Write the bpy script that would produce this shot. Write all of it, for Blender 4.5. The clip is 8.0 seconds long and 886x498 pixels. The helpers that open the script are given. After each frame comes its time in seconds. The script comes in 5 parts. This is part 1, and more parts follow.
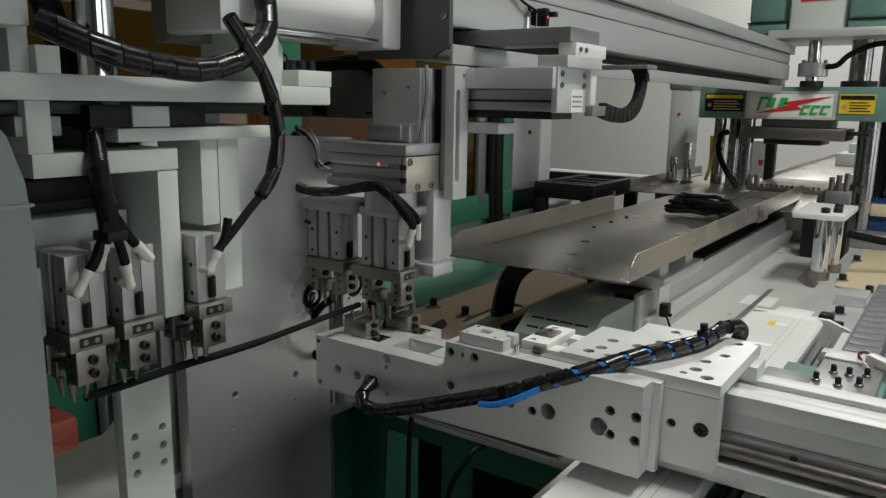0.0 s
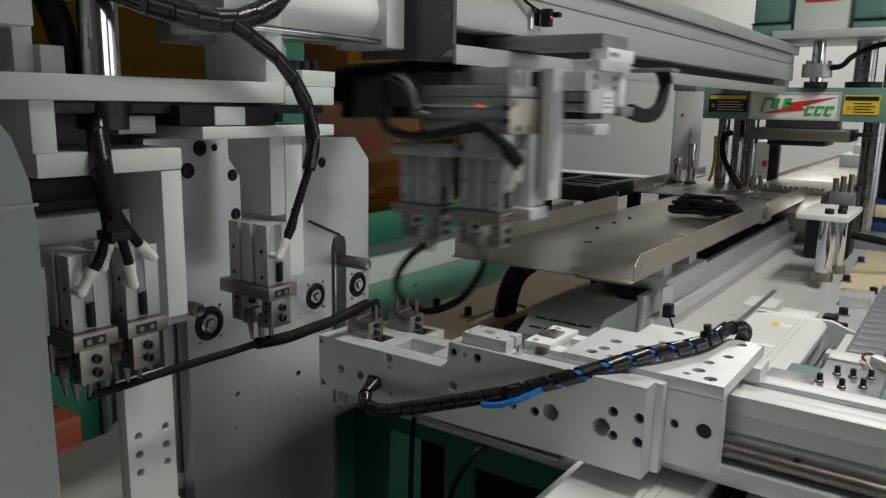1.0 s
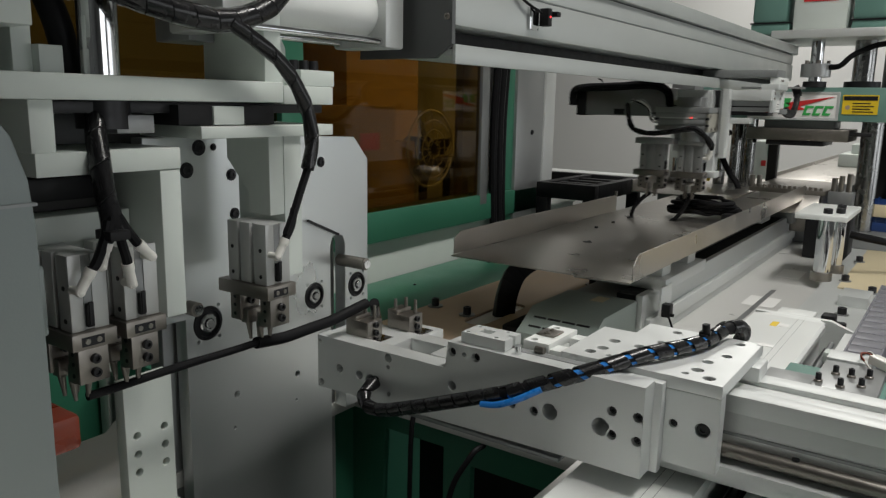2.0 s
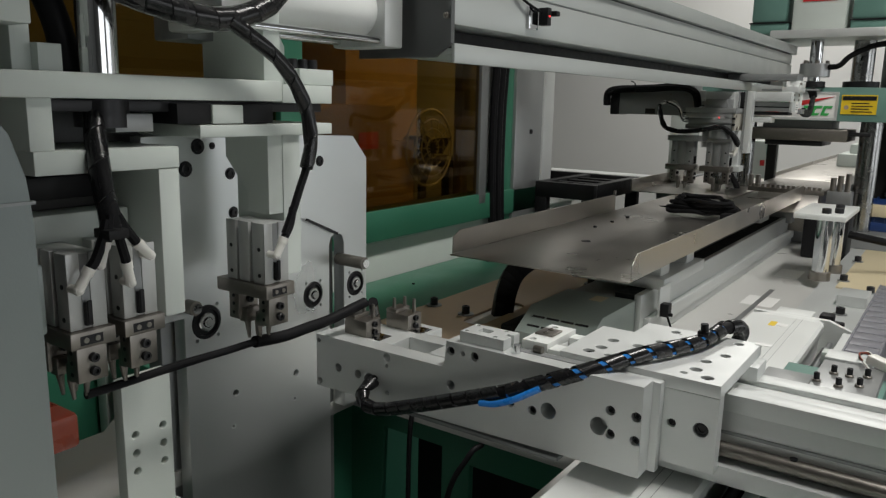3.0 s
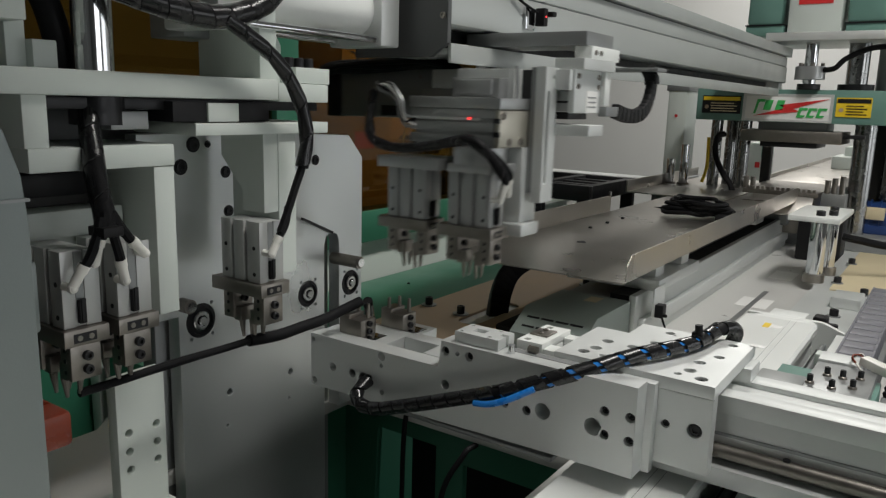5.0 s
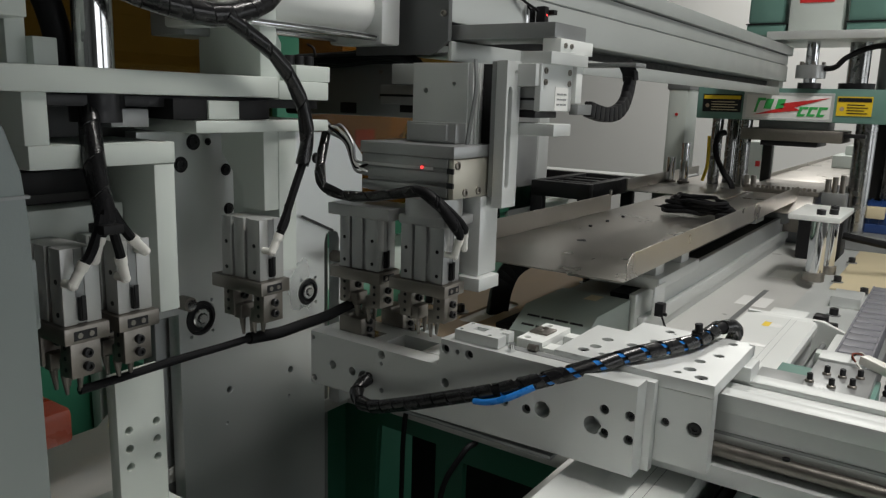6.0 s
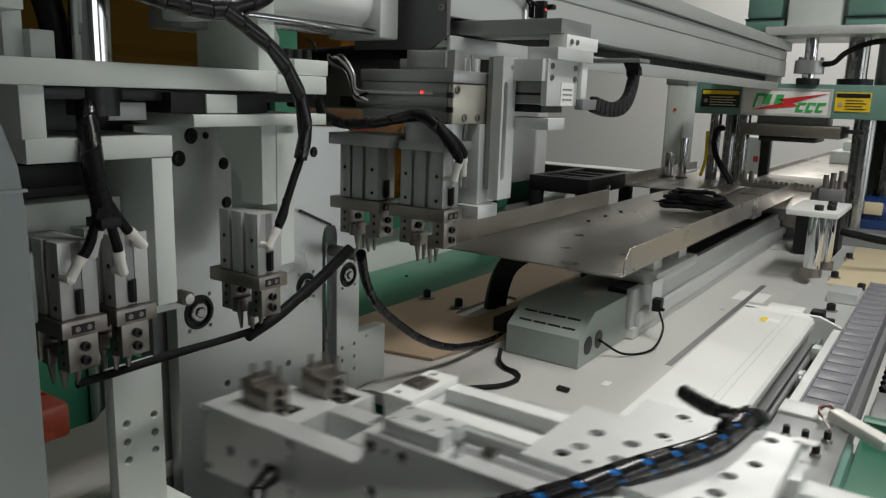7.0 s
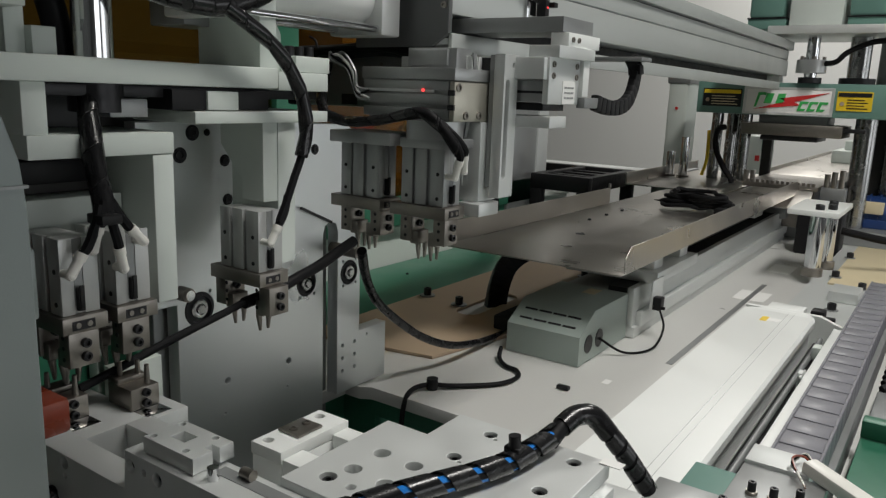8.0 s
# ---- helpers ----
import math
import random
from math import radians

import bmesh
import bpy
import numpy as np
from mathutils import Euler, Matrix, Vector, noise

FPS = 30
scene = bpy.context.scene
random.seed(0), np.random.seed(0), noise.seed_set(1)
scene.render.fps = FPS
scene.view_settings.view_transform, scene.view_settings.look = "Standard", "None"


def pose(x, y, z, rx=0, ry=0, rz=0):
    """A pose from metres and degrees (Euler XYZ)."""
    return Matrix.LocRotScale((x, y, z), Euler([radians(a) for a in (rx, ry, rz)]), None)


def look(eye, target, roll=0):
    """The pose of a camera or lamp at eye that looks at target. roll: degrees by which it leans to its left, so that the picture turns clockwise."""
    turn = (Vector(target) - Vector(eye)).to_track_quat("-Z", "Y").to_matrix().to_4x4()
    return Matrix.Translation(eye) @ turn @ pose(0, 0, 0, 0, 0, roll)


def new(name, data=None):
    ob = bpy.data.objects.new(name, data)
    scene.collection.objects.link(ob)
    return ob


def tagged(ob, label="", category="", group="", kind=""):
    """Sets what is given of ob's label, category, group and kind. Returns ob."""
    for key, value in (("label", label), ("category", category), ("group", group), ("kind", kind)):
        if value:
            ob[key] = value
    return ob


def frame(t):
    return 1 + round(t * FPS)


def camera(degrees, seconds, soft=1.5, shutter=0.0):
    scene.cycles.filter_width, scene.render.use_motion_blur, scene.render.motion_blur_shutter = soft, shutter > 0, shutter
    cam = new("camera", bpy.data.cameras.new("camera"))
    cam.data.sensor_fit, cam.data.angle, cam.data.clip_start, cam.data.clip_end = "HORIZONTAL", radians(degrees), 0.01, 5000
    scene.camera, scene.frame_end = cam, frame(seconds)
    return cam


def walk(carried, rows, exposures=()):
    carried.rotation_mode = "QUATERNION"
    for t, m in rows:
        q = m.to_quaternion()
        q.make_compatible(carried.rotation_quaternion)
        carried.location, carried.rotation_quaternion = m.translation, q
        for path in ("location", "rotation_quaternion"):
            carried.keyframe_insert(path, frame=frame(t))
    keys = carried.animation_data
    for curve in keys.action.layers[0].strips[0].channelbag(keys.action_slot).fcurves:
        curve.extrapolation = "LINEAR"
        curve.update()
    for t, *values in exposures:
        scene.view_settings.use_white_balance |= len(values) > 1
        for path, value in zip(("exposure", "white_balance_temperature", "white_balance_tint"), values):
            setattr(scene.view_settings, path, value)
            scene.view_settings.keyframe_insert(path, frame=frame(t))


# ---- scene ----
cam = camera(61.1, 8.0, soft=1.3, shutter=0.5)


def eye_pose(yaw, pitch, roll):
    return pose(0, 0, 1.30, 90 - pitch, 0, yaw) @ pose(0, 0, 0, 0, 0, roll)


walk(cam, [(t, eye_pose(*a)) for t, *a in [
    (0, 34.859, 11.041, 0.972), (0.5, 35.002, 11.043, 1.032), (1, 35.103, 11.023, 1.042), (1.5, 35.04, 11.03, 1.05),
    (3, 34.925, 11.11, 1.181), (3.5, 34.765, 11.133, 1.313), (4, 34.678, 11.1, 1.431), (4.5, 34.571, 11.092, 1.539),
    (6, 34.566, 11.258, 1.719), (6.5, 34.313, 11.584, 1.827), (7, 34.396, 11.664, 1.895), (7.5, 34.49, 11.76, 1.988),
    (8, 34.451, 11.826, 2.127)]], exposures=[(0, 0.0), (8, 0.0)])

# ---- world and light ----
world = bpy.data.worlds.new("hall_light")
scene.world = world
world.use_nodes = True
world.node_tree.nodes["Background"].inputs[0].default_value = (0.85, 0.93, 1.0, 1)
world.node_tree.nodes["Background"].inputs[1].default_value = 0.002


def area_lamp(name, m, sx, sy, power, color=(1.0, 0.975, 0.93)):
    data = bpy.data.lights.new(name, "AREA")
    data.shape, data.size, data.size_y, data.energy, data.color = "RECTANGLE", sx, sy, power, color
    ob = new(name, data)
    ob.matrix_world = m
    return ob


# all unseen: main overhead, one added for the north wall, one added as fill
LAMPS = [(0.50, 1.1, 60), (-0.9, 5.2, 54), (1.3, -1.2, 4)]
for lx, ly, lp in LAMPS:
    area_lamp("tube_light", pose(lx, ly, 3.42), 0.35, 1.6, lp)
# unseen side lights, added to brighten faces along +x and their reflections
area_lamp("added_side_light", look((4.96, 4.6, 1.35), (0, 4.6, 1.35)), 3.4, 1.9, 30, (0.96, 0.985, 1.0))
area_lamp("added_side_light", look((4.96, 0.4, 1.5), (0, 0.4, 1.5)), 2.4, 1.6, 27, (0.96, 0.985, 1.0))

# ---- materials ----


def material(name, color, rough=0.5, metal=0.0, vary=0.12, scale=30.0, bump=0.02, stretch=(1, 1, 1), fine=600.0, spec=0.5, coat=0.0):
    m = bpy.data.materials.new(name)
    m.use_nodes = True
    n, l = m.node_tree.nodes, m.node_tree.links
    b = n["Principled BSDF"]
    b.inputs["Metallic"].default_value = metal
    b.inputs["Specular IOR Level"].default_value = spec
    b.inputs["Coat Weight"].default_value = coat
    tc = n.new("ShaderNodeTexCoord")
    mp = n.new("ShaderNodeMapping")
    mp.inputs["Scale"].default_value = stretch
    l.new(tc.outputs["Object"], mp.inputs["Vector"])
    big = n.new("ShaderNodeTexNoise")
    big.inputs["Scale"].default_value, big.inputs["Detail"].default_value = scale, 6
    small = n.new("ShaderNodeTexNoise")
    small.inputs["Scale"].default_value, small.inputs["Detail"].default_value = fine, 3
    l.new(tc.outputs["Object"], big.inputs["Vector"])
    l.new(mp.outputs["Vector"], small.inputs["Vector"])
    mix = n.new("ShaderNodeMix")
    mix.data_type = "RGBA"
    mix.inputs["A"].default_value = (*[c * (1 - vary) for c in color], 1)
    mix.inputs["B"].default_value = (*[min(1, c * (1 + vary)) for c in color], 1)
    l.new(big.outputs["Fac"], mix.inputs["Factor"])
    l.new(mix.outputs["Result"], b.inputs["Base Color"])
    rr = n.new("ShaderNodeMapRange")
    rr.inputs["From Min"].default_value, rr.inputs["From Max"].default_value = 0.3, 0.7
    rr.inputs["To Min"].default_value, rr.inputs["To Max"].default_value = max(0.03, rough - 0.08), min(1, rough + 0.08)
    l.new(big.outputs["Fac"], rr.inputs["Value"])
    l.new(rr.outputs["Result"], b.inputs["Roughness"])
    bp = n.new("ShaderNodeBump")
    bp.inputs["Strength"].default_value, bp.inputs["Distance"].default_value = min(1, bump * 5), 0.0006
    l.new(small.outputs["Fac"], bp.inputs["Height"])
    l.new(bp.outputs["Normal"], b.inputs["Normal"])
    return m


M = {}
M["alu"] = material("anodised_aluminium", (0.68, 0.70, 0.69), 0.47, 0.50, 0.05, 25, 0.02)
M["alu_grey"] = material("grey_aluminium", (0.42, 0.43, 0.43), 0.40, 0.75, 0.08, 25, 0.02, (1, 1, 12))
M["alu_beam"] = material("grey_anodised_beam", (0.50, 0.525, 0.51), 0.42, 0.45, 0.05, 14, 0.015, (1, 12, 1))
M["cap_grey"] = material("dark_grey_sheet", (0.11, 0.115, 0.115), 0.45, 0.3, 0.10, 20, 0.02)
M["alu_mid"] = material("dull_anodised_gripper", (0.50, 0.51, 0.50), 0.44, 0.5, 0.06, 30, 0.02)
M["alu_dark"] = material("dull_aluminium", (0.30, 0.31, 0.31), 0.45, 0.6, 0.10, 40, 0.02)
M["paint"] = material("pale_grey_paint", (0.60, 0.65, 0.61), 0.45, 0.0, 0.05, 12, 0.015)
M["cover"] = material("white_cover", (0.80, 0.82, 0.80), 0.38, 0.0, 0.04, 9, 0.01)
M["brushed"] = material("ground_steel_plate", (0.72, 0.75, 0.745), 0.33, 0.78, 0.04, 6, 0.012, (1, 60, 1))
M["stainless"] = material("stainless_sheet", (0.52, 0.495, 0.46), 0.33, 1.0, 0.08, 9, 0.006, (1, 12, 1))
M["chrome"] = material("chromed_rod", (0.75, 0.76, 0.77), 0.10, 1.0, 0.04, 30, 0.0)
M["hard_chrome"] = material("worn_hard_chrome", (0.34, 0.345, 0.34), 0.24, 1.0, 0.04, 40, 0.0)
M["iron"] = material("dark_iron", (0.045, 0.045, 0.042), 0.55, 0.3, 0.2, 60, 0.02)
M["steel"] = material("tool_steel", (0.27, 0.25, 0.225), 0.36, 0.9, 0.16, 90, 0.03)
M["bolt"] = material("black_oxide_bolt", (0.025, 0.025, 0.027), 0.40, 0.5, 0.2, 200, 0.02)
M["black"] = material("black_plastic", (0.008, 0.008, 0.009), 0.5, 0.0, 0.2, 60, 0.02, spec=0.3)
M["rubber"] = material("black_cable_jacket", (0.008, 0.008, 0.009), 0.55, 0.0, 0.25, 80, 0.03, spec=0.15)
M["wrap"] = material("glossy_spiral_wrap", (0.009, 0.009, 0.010), 0.24, 0.0, 0.2, 80, 0.02)
M["blue"] = material("blue_hose", (0.02, 0.20, 0.62), 0.30, 0.0, 0.1, 60, 0.02)
M["white_plastic"] = material("white_fitting", (0.78, 0.77, 0.72), 0.35, 0.0, 0.08, 70, 0.02)
M["green"] = material("green_paint", (0.036, 0.165, 0.10), 0.36, 0.0, 0.12, 6, 0.03)
M["green_grey"] = material("grey_green_paint", (0.14, 0.27, 0.23), 0.42, 0.0, 0.08, 10, 0.02)
M["kraft"] = material("kraft_covered_board", (0.42, 0.32, 0.22), 0.7, 0.0, 0.12, 14, 0.05)
M["yellow_board"] = material("yellowish_board", (0.66, 0.57, 0.38), 0.6, 0.0, 0.08, 14, 0.03)
M["hall"] = material("grey_hall_paint", (0.24, 0.25, 0.25), 0.85, 0.0, 0.05, 2, 0.05, fine=200)
M["wall"] = material("white_wall_paint", (0.80, 0.80, 0.78), 0.85, 0.0, 0.03, 2, 0.05, fine=200)
M["concrete"] = material("sealed_floor", (0.12, 0.13, 0.12), 0.5, 0.0, 0.15, 3, 0.05, fine=100)
M["ceiling"] = material("grey_ceiling", (0.35, 0.35, 0.34), 0.9, 0.0, 0.05, 2, 0.03)
M["table_paint"] = material("pale_table_paint", (0.62, 0.62, 0.60), 0.35, 0.1, 0.05, 8, 0.02)
M["cover_grey"] = material("grey_sheet_cover", (0.24, 0.27, 0.265), 0.34, 0.5, 0.06, 10, 0.02)
M["motor_grey"] = material("motor_cover_paint", (0.34, 0.40, 0.37), 0.4, 0.0, 0.05, 10, 0.015)
M["chain"] = material("grey_chain_plastic", (0.20, 0.20, 0.225), 0.42, 0.0, 0.15, 60, 0.03)
M["plate_champagne"] = material("champagne_plate", (0.52, 0.50, 0.43), 0.4, 0.6, 0.05, 30, 0.02)
# near-black colour that stands for deep shade in hollow places
M["dark"] = material("void_shade_black", (0.02, 0.02, 0.02), 0.8, 0.0, 0.2, 10)
M["red_wood"] = material("red_bakelite", (0.21, 0.035, 0.014), 0.3, 0.0, 0.15, 30, 0.03)
M["yellow"] = material("yellow_label", (0.80, 0.56, 0.02), 0.5, 0.0, 0.05, 30)
M["red"] = material("red_label", (0.62, 0.03, 0.03), 0.45, 0.0, 0.05, 30)
M["sign_green"] = material("green_sign_ink", (0.05, 0.42, 0.10), 0.45, 0.0, 0.05, 30)
M["paper"] = material("white_label_paper", (0.82, 0.82, 0.80), 0.6, 0.0, 0.04, 30)
M["box_card"] = material("cardboard", (0.26, 0.18, 0.10), 0.7, 0.0, 0.1, 12, 0.04)
M["motor_blue"] = material("dark_blue_enamel", (0.015, 0.045, 0.16), 0.35, 0.0, 0.15, 20)


def glass_material(name, color, rough=0.02):
    m = bpy.data.materials.new(name)
    m.use_nodes = True
    b = m.node_tree.nodes["Principled BSDF"]
    b.inputs["Base Color"].default_value = (*color, 1)
    b.inputs["Transmission Weight"].default_value = 1.0
    b.inputs["Roughness"].default_value = rough
    b.inputs["IOR"].default_value = 1.45
    return m


M["amber"] = glass_material("amber_acrylic", (0.46, 0.25, 0.04))
glow = bpy.data.materials.new("red_indicator_glow")
glow.use_nodes = True
glow.node_tree.nodes["Principled BSDF"].inputs["Base Color"].default_value = (0.6, 0.02, 0.02, 1)
glow.node_tree.nodes["Principled BSDF"].inputs["Emission Color"].default_value = (1, 0.05, 0.05, 1)
glow.node_tree.nodes["Principled BSDF"].inputs["Emission Strength"].default_value = 2
M["glow"] = glow
tube_glow = bpy.data.materials.new("lamp_diffuser")
tube_glow.use_nodes = True
tube_glow.node_tree.nodes["Principled BSDF"].inputs["Emission Color"].default_value = (0.95, 1, 0.98, 1)
tube_glow.node_tree.nodes["Principled BSDF"].inputs["Emission Strength"].default_value = 3
M["lamp"] = tube_glow

# ---- building helpers ----


def thing(name, label, category, at=(0, 0, 0), group="", kind=""):
    ob = new(name)
    ob.empty_display_size = 0.02
    ob.location = at
    return tagged(ob, label, category, group, kind)


def part(name, bm, mat, parent=None, label="", smooth=True):
    me = bpy.data.meshes.new(name)
    bmesh.ops.recalc_face_normals(bm, faces=bm.faces[:])
    bm.to_mesh(me)
    bm.free()
    me.materials.append(M[mat])
    if smooth:
        me.polygons.foreach_set("use_smooth", [True] * len(me.polygons))
        me.set_sharp_from_angle(angle=radians(32))
    ob = new(name, me)
    ob.parent = parent
    if label:
        ob["label"] = label
    return ob


def again(ob, parent, m):
    """The same mesh once more, at m under parent."""
    o = new(ob.name.split(".")[0], ob.data)
    o.parent = parent
    o.matrix_basis = m
    return o


def bx(bm, x0, x1, y0, y1, z0, z1, bev=0.0009, m=None):
    r = bmesh.ops.create_cube(bm, size=1)
    vs = r["verts"]
    mat = Matrix.Translation(((x0 + x1) / 2, (y0 + y1) / 2, (z0 + z1) / 2)) @ Matrix.Diagonal((abs(x1 - x0), abs(y1 - y0), abs(z1 - z0), 1))
    bmesh.ops.transform(bm, matrix=(m @ mat) if m else mat, verts=vs)
    if bev:
        es = list({e for v in vs for e in v.link_edges})
        bmesh.ops.bevel(bm, geom=es, offset=bev, segments=2, affect="EDGES", profile=0.5)
    return bm


def box(x0, x1, y0, y1, z0, z1, bev=0.0009):
    return bx(bmesh.new(), x0, x1, y0, y1, z0, z1, bev)


def cy(bm, p0, p1, r, seg=20, r2=None):
    p0, p1 = Vector(p0), Vector(p1)
    d = p1 - p0
    m = Matrix.Translation((p0 + p1) / 2) @ d.to_track_quat("Z", "Y").to_matrix().to_4x4()
    bmesh.ops.create_cone(bm, cap_ends=True, segments=seg, radius1=r, radius2=r if r2 is None else r2, depth=d.length, matrix=m)
    return bm


def cyl(p0, p1, r, seg=20, r2=None):
    return cy(bmesh.new(), p0, p1, r, seg, r2)


def smooth_path(pts, n=8):
    """Catmull-Rom through the points."""
    p = [Vector(q) for q in pts]
    p = [2 * p[0] - p[1]] + p + [2 * p[-1] - p[-2]]
    out = []
    for i in range(1, len(p) - 2):
        for k in range(n):
            t = k / n
            out.append(0.5 * (2 * p[i] + (p[i + 1] - p[i - 1]) * t + (2 * p[i - 1] - 5 * p[i] + 4 * p[i + 1] - p[i + 2]) * t * t
                              + (3 * p[i] - p[i - 1] - 3 * p[i + 1] + p[i + 2]) * t ** 3))
    out.append(p[-2])
    return out


def frames_along(path):
    """Rotation-minimising frames along a path."""
    tang = [(path[min(i + 1, len(path) - 1)] - path[max(i - 1, 0)]).normalized() for i in range(len(path))]
    u = tang[0].orthogonal().normalized()
    out = []
    for p, t in zip(path, tang):
        u = (u - t * u.dot(t)).normalized()
        out.append((p, t, u, t.cross(u)))
    return out


def tube(pts, r, n=8, seg=10, bm=None, ends=True, swell=None):
    bm = bm or bmesh.new()
    fr = frames_along(smooth_path(pts, n))
    rings = []
    for i, (p, t, u, v) in enumerate(fr):
        rr = r if swell is None else r * swell(i / (len(fr) - 1))
        rings.append([bm.verts.new(p + rr * (math.cos(a) * u + math.sin(a) * v)) for a in [2 * math.pi * k / seg for k in range(seg)]])
    for a, b in zip(rings, rings[1:]):
        for k in range(seg):
            bm.faces.new((a[k], a[(k + 1) % seg], b[(k + 1) % seg], b[k]))
    if ends:
        bm.faces.new(rings[0][::-1])
        bm.faces.new(rings[-1])
    return bm


def wrap_band(pts, r, pitch, width, thick=0.0007, n=8):
    """A flat strip wound round a path, as spiral cable wrap is."""
    bm = bmesh.new()
    path = smooth_path(pts, n)
    fr = frames_along(path)
    acc = [0]
    for a, b in zip(path, path[1:]):
        acc.append(acc[-1] + (b - a).length)
    total = acc[-1]

    def at(s):
        s = min(max(s, 0), total)
        i = next((k for k in range(1, len(acc)) if acc[k] >= s), len(acc) - 1)
        f = (s - acc[i - 1]) / max(1e-9, acc[i] - acc[i - 1])
        return [a.lerp(b, f) for a, b in zip(fr[i - 1], fr[i])]
    steps = int(total / pitch * 14)
    rows = []
    for k in range(steps + 1):
        s = total * k / steps
        ang = 2 * math.pi * s / pitch
        row = []
        for ds, rr in ((-width / 2, r), (-width / 2 * 0.965, r + thick), (width / 2 * 0.965, r + thick), (width / 2, r)):
            p, t, u, v = at(s + ds)
            row.append(bm.verts.new(p + rr * (math.cos(ang) * u + math.sin(ang) * v)))
        rows.append(row)
    for a, b in zip(rows, rows[1:]):
        for k in range(3):
            bm.faces.new((a[k], a[k + 1], b[k + 1], b[k]))
    return bm


def sheet(outline, holes, thick, m, round_holes=24):
    """A plate of the outline (u, v), pierced by holes (u, v, radius), its back in the plane of m and its front at +thick."""
    cu = bpy.data.curves.new("cut", "CURVE")
    cu.dimensions, cu.fill_mode, cu.extrude = "2D", "BOTH", thick / 2 - 0.0006
    cu.bevel_depth, cu.bevel_resolution, cu.offset = 0.0006, 1, -0.0006
    loops = [outline] + [h if isinstance(h, list) else
                         [(h[0] + h[2] * math.cos(2 * math.pi * k / round_holes), h[1] + h[2] * math.sin(2 * math.pi * k / round_holes))
                          for k in range(round_holes)] for h in holes]
    for lp in loops:
        s = cu.splines.new("POLY")
        s.points.add(len(lp) - 1)
        for q, (u, v) in zip(s.points, lp):
            q.co = (u, v, 0, 1)
        s.use_cyclic_u = True
    tmp = bpy.data.objects.new("cut", cu)
    scene.collection.objects.link(tmp)
    me = bpy.data.meshes.new_from_object(tmp.evaluated_get(bpy.context.evaluated_depsgraph_get()))
    bm = bmesh.new()
    bm.from_mesh(me)
    bpy.data.objects.remove(tmp)
    bpy.data.curves.remove(cu)
    bpy.data.meshes.remove(me)
    bmesh.ops.transform(bm, matrix=m @ Matrix.Translation((0, 0, thick / 2)), verts=bm.verts)
    return bm


# planes for sheet(): (u, v) are (y, z) on a face that looks along +x; (x, z) on one that looks along -y; (x, y) on a level one
def on_x(x):
    return Matrix(((0, 0, 1, x), (1, 0, 0, 0), (0, 1, 0, 0), (0, 0, 0, 1)))


def on_y(y):
    return Matrix(((1, 0, 0, 0), (0, 0, -1, y), (0, 1, 0, 0), (0, 0, 0, 1)))


def on_z(z):
    return Matrix.Translation((0, 0, z))


def slot(u0, v0, u1, v1, r, n=8):
    """A rounded slot's outline between two centres."""
    a = math.atan2(v1 - v0, u1 - u0)
    return ([(u1 + r * math.cos(a - math.pi / 2 + math.pi * k / n), v1 + r * math.sin(a - math.pi / 2 + math.pi * k / n)) for k in range(n + 1)]
            + [(u0 + r * math.cos(a + math.pi / 2 + math.pi * k / n), v0 + r * math.sin(a + math.pi / 2 + math.pi * k / n)) for k in range(n + 1)])


def bolt_bm(r=0.006, h=0.006):
    """A socket-head screw on the plane z = 0, pointing up: its head has a real socket."""
    bm = bmesh.new()
    prof = [(r, 0), (r, h * 0.88), (r * 0.9, h), (r * 0.52, h), (r * 0.5, h * 0.35), (0.0001, h * 0.3)]
    rings = [[bm.verts.new((q * math.cos(2 * math.pi * k / 14), q * math.sin(2 * math.pi * k / 14), z)) for k in range(14)] for q, z in prof]
    for a, b in zip(rings, rings[1:]):
        for k in range(14):
            bm.faces.new((a[k], a[(k + 1) % 14], b[(k + 1) % 14], b[k]))
    return bm


FACE_X = Matrix.Rotation(radians(90), 4, "Y")
FACE_MY = Matrix.Rotation(radians(90), 4, "X")
FACE_Z = Matrix()
_bolts = {}


def bolt(parent, x, y, z, face, r=0.006, h=0.006, mat="bolt"):
    key = (r, h, mat)
    m = Matrix.Translation((x, y, z)) @ face
    if key not in _bolts:
        _bolts[key] = part("bolt", bolt_bm(r, h), mat, parent)
        _bolts[key].matrix_basis = m
        return _bolts[key]
    return again(_bolts[key], parent, m)


# ---- the hall ----
tagged(part("floor", box(-6, 5, -4, 9, -0.1, 0, 0), "concrete"), "sealed grey concrete floor of the factory hall", "floor", kind="structure")
for nm, b, mt in (("wall_north", (-6, 5, 6.5, 6.7, 0, 3.6), "wall"), ("wall_south", (-6, 5, -4.2, -4, 0, 3.6), "hall"), ("wall_west", (-6.2, -6, -4, 6.5, 0, 3.6), "hall")):
    tagged(part(nm, box(*b, 0), mt), "plain painted factory wall", "wall", kind="structure")
tagged(part("wall_east", sheet([(-4, 0), (6.5, 0), (6.5, 3.6), (-4, 3.6)], [[(2.85, 0.35), (6.35, 0.35), (6.35, 2.35), (2.85, 2.35)], [(-0.85, 0.65), (1.65, 0.65), (1.65, 2.35), (-0.85, 2.35)]], 0.2, on_x(5.0)), "hall"), "plain painted factory wall with two added window openings", "wall", kind="structure")
# window frames out of view, made up to house the two side lights
win = thing("window_1", "unseen wide window added round a side light", "window", kind="structure")
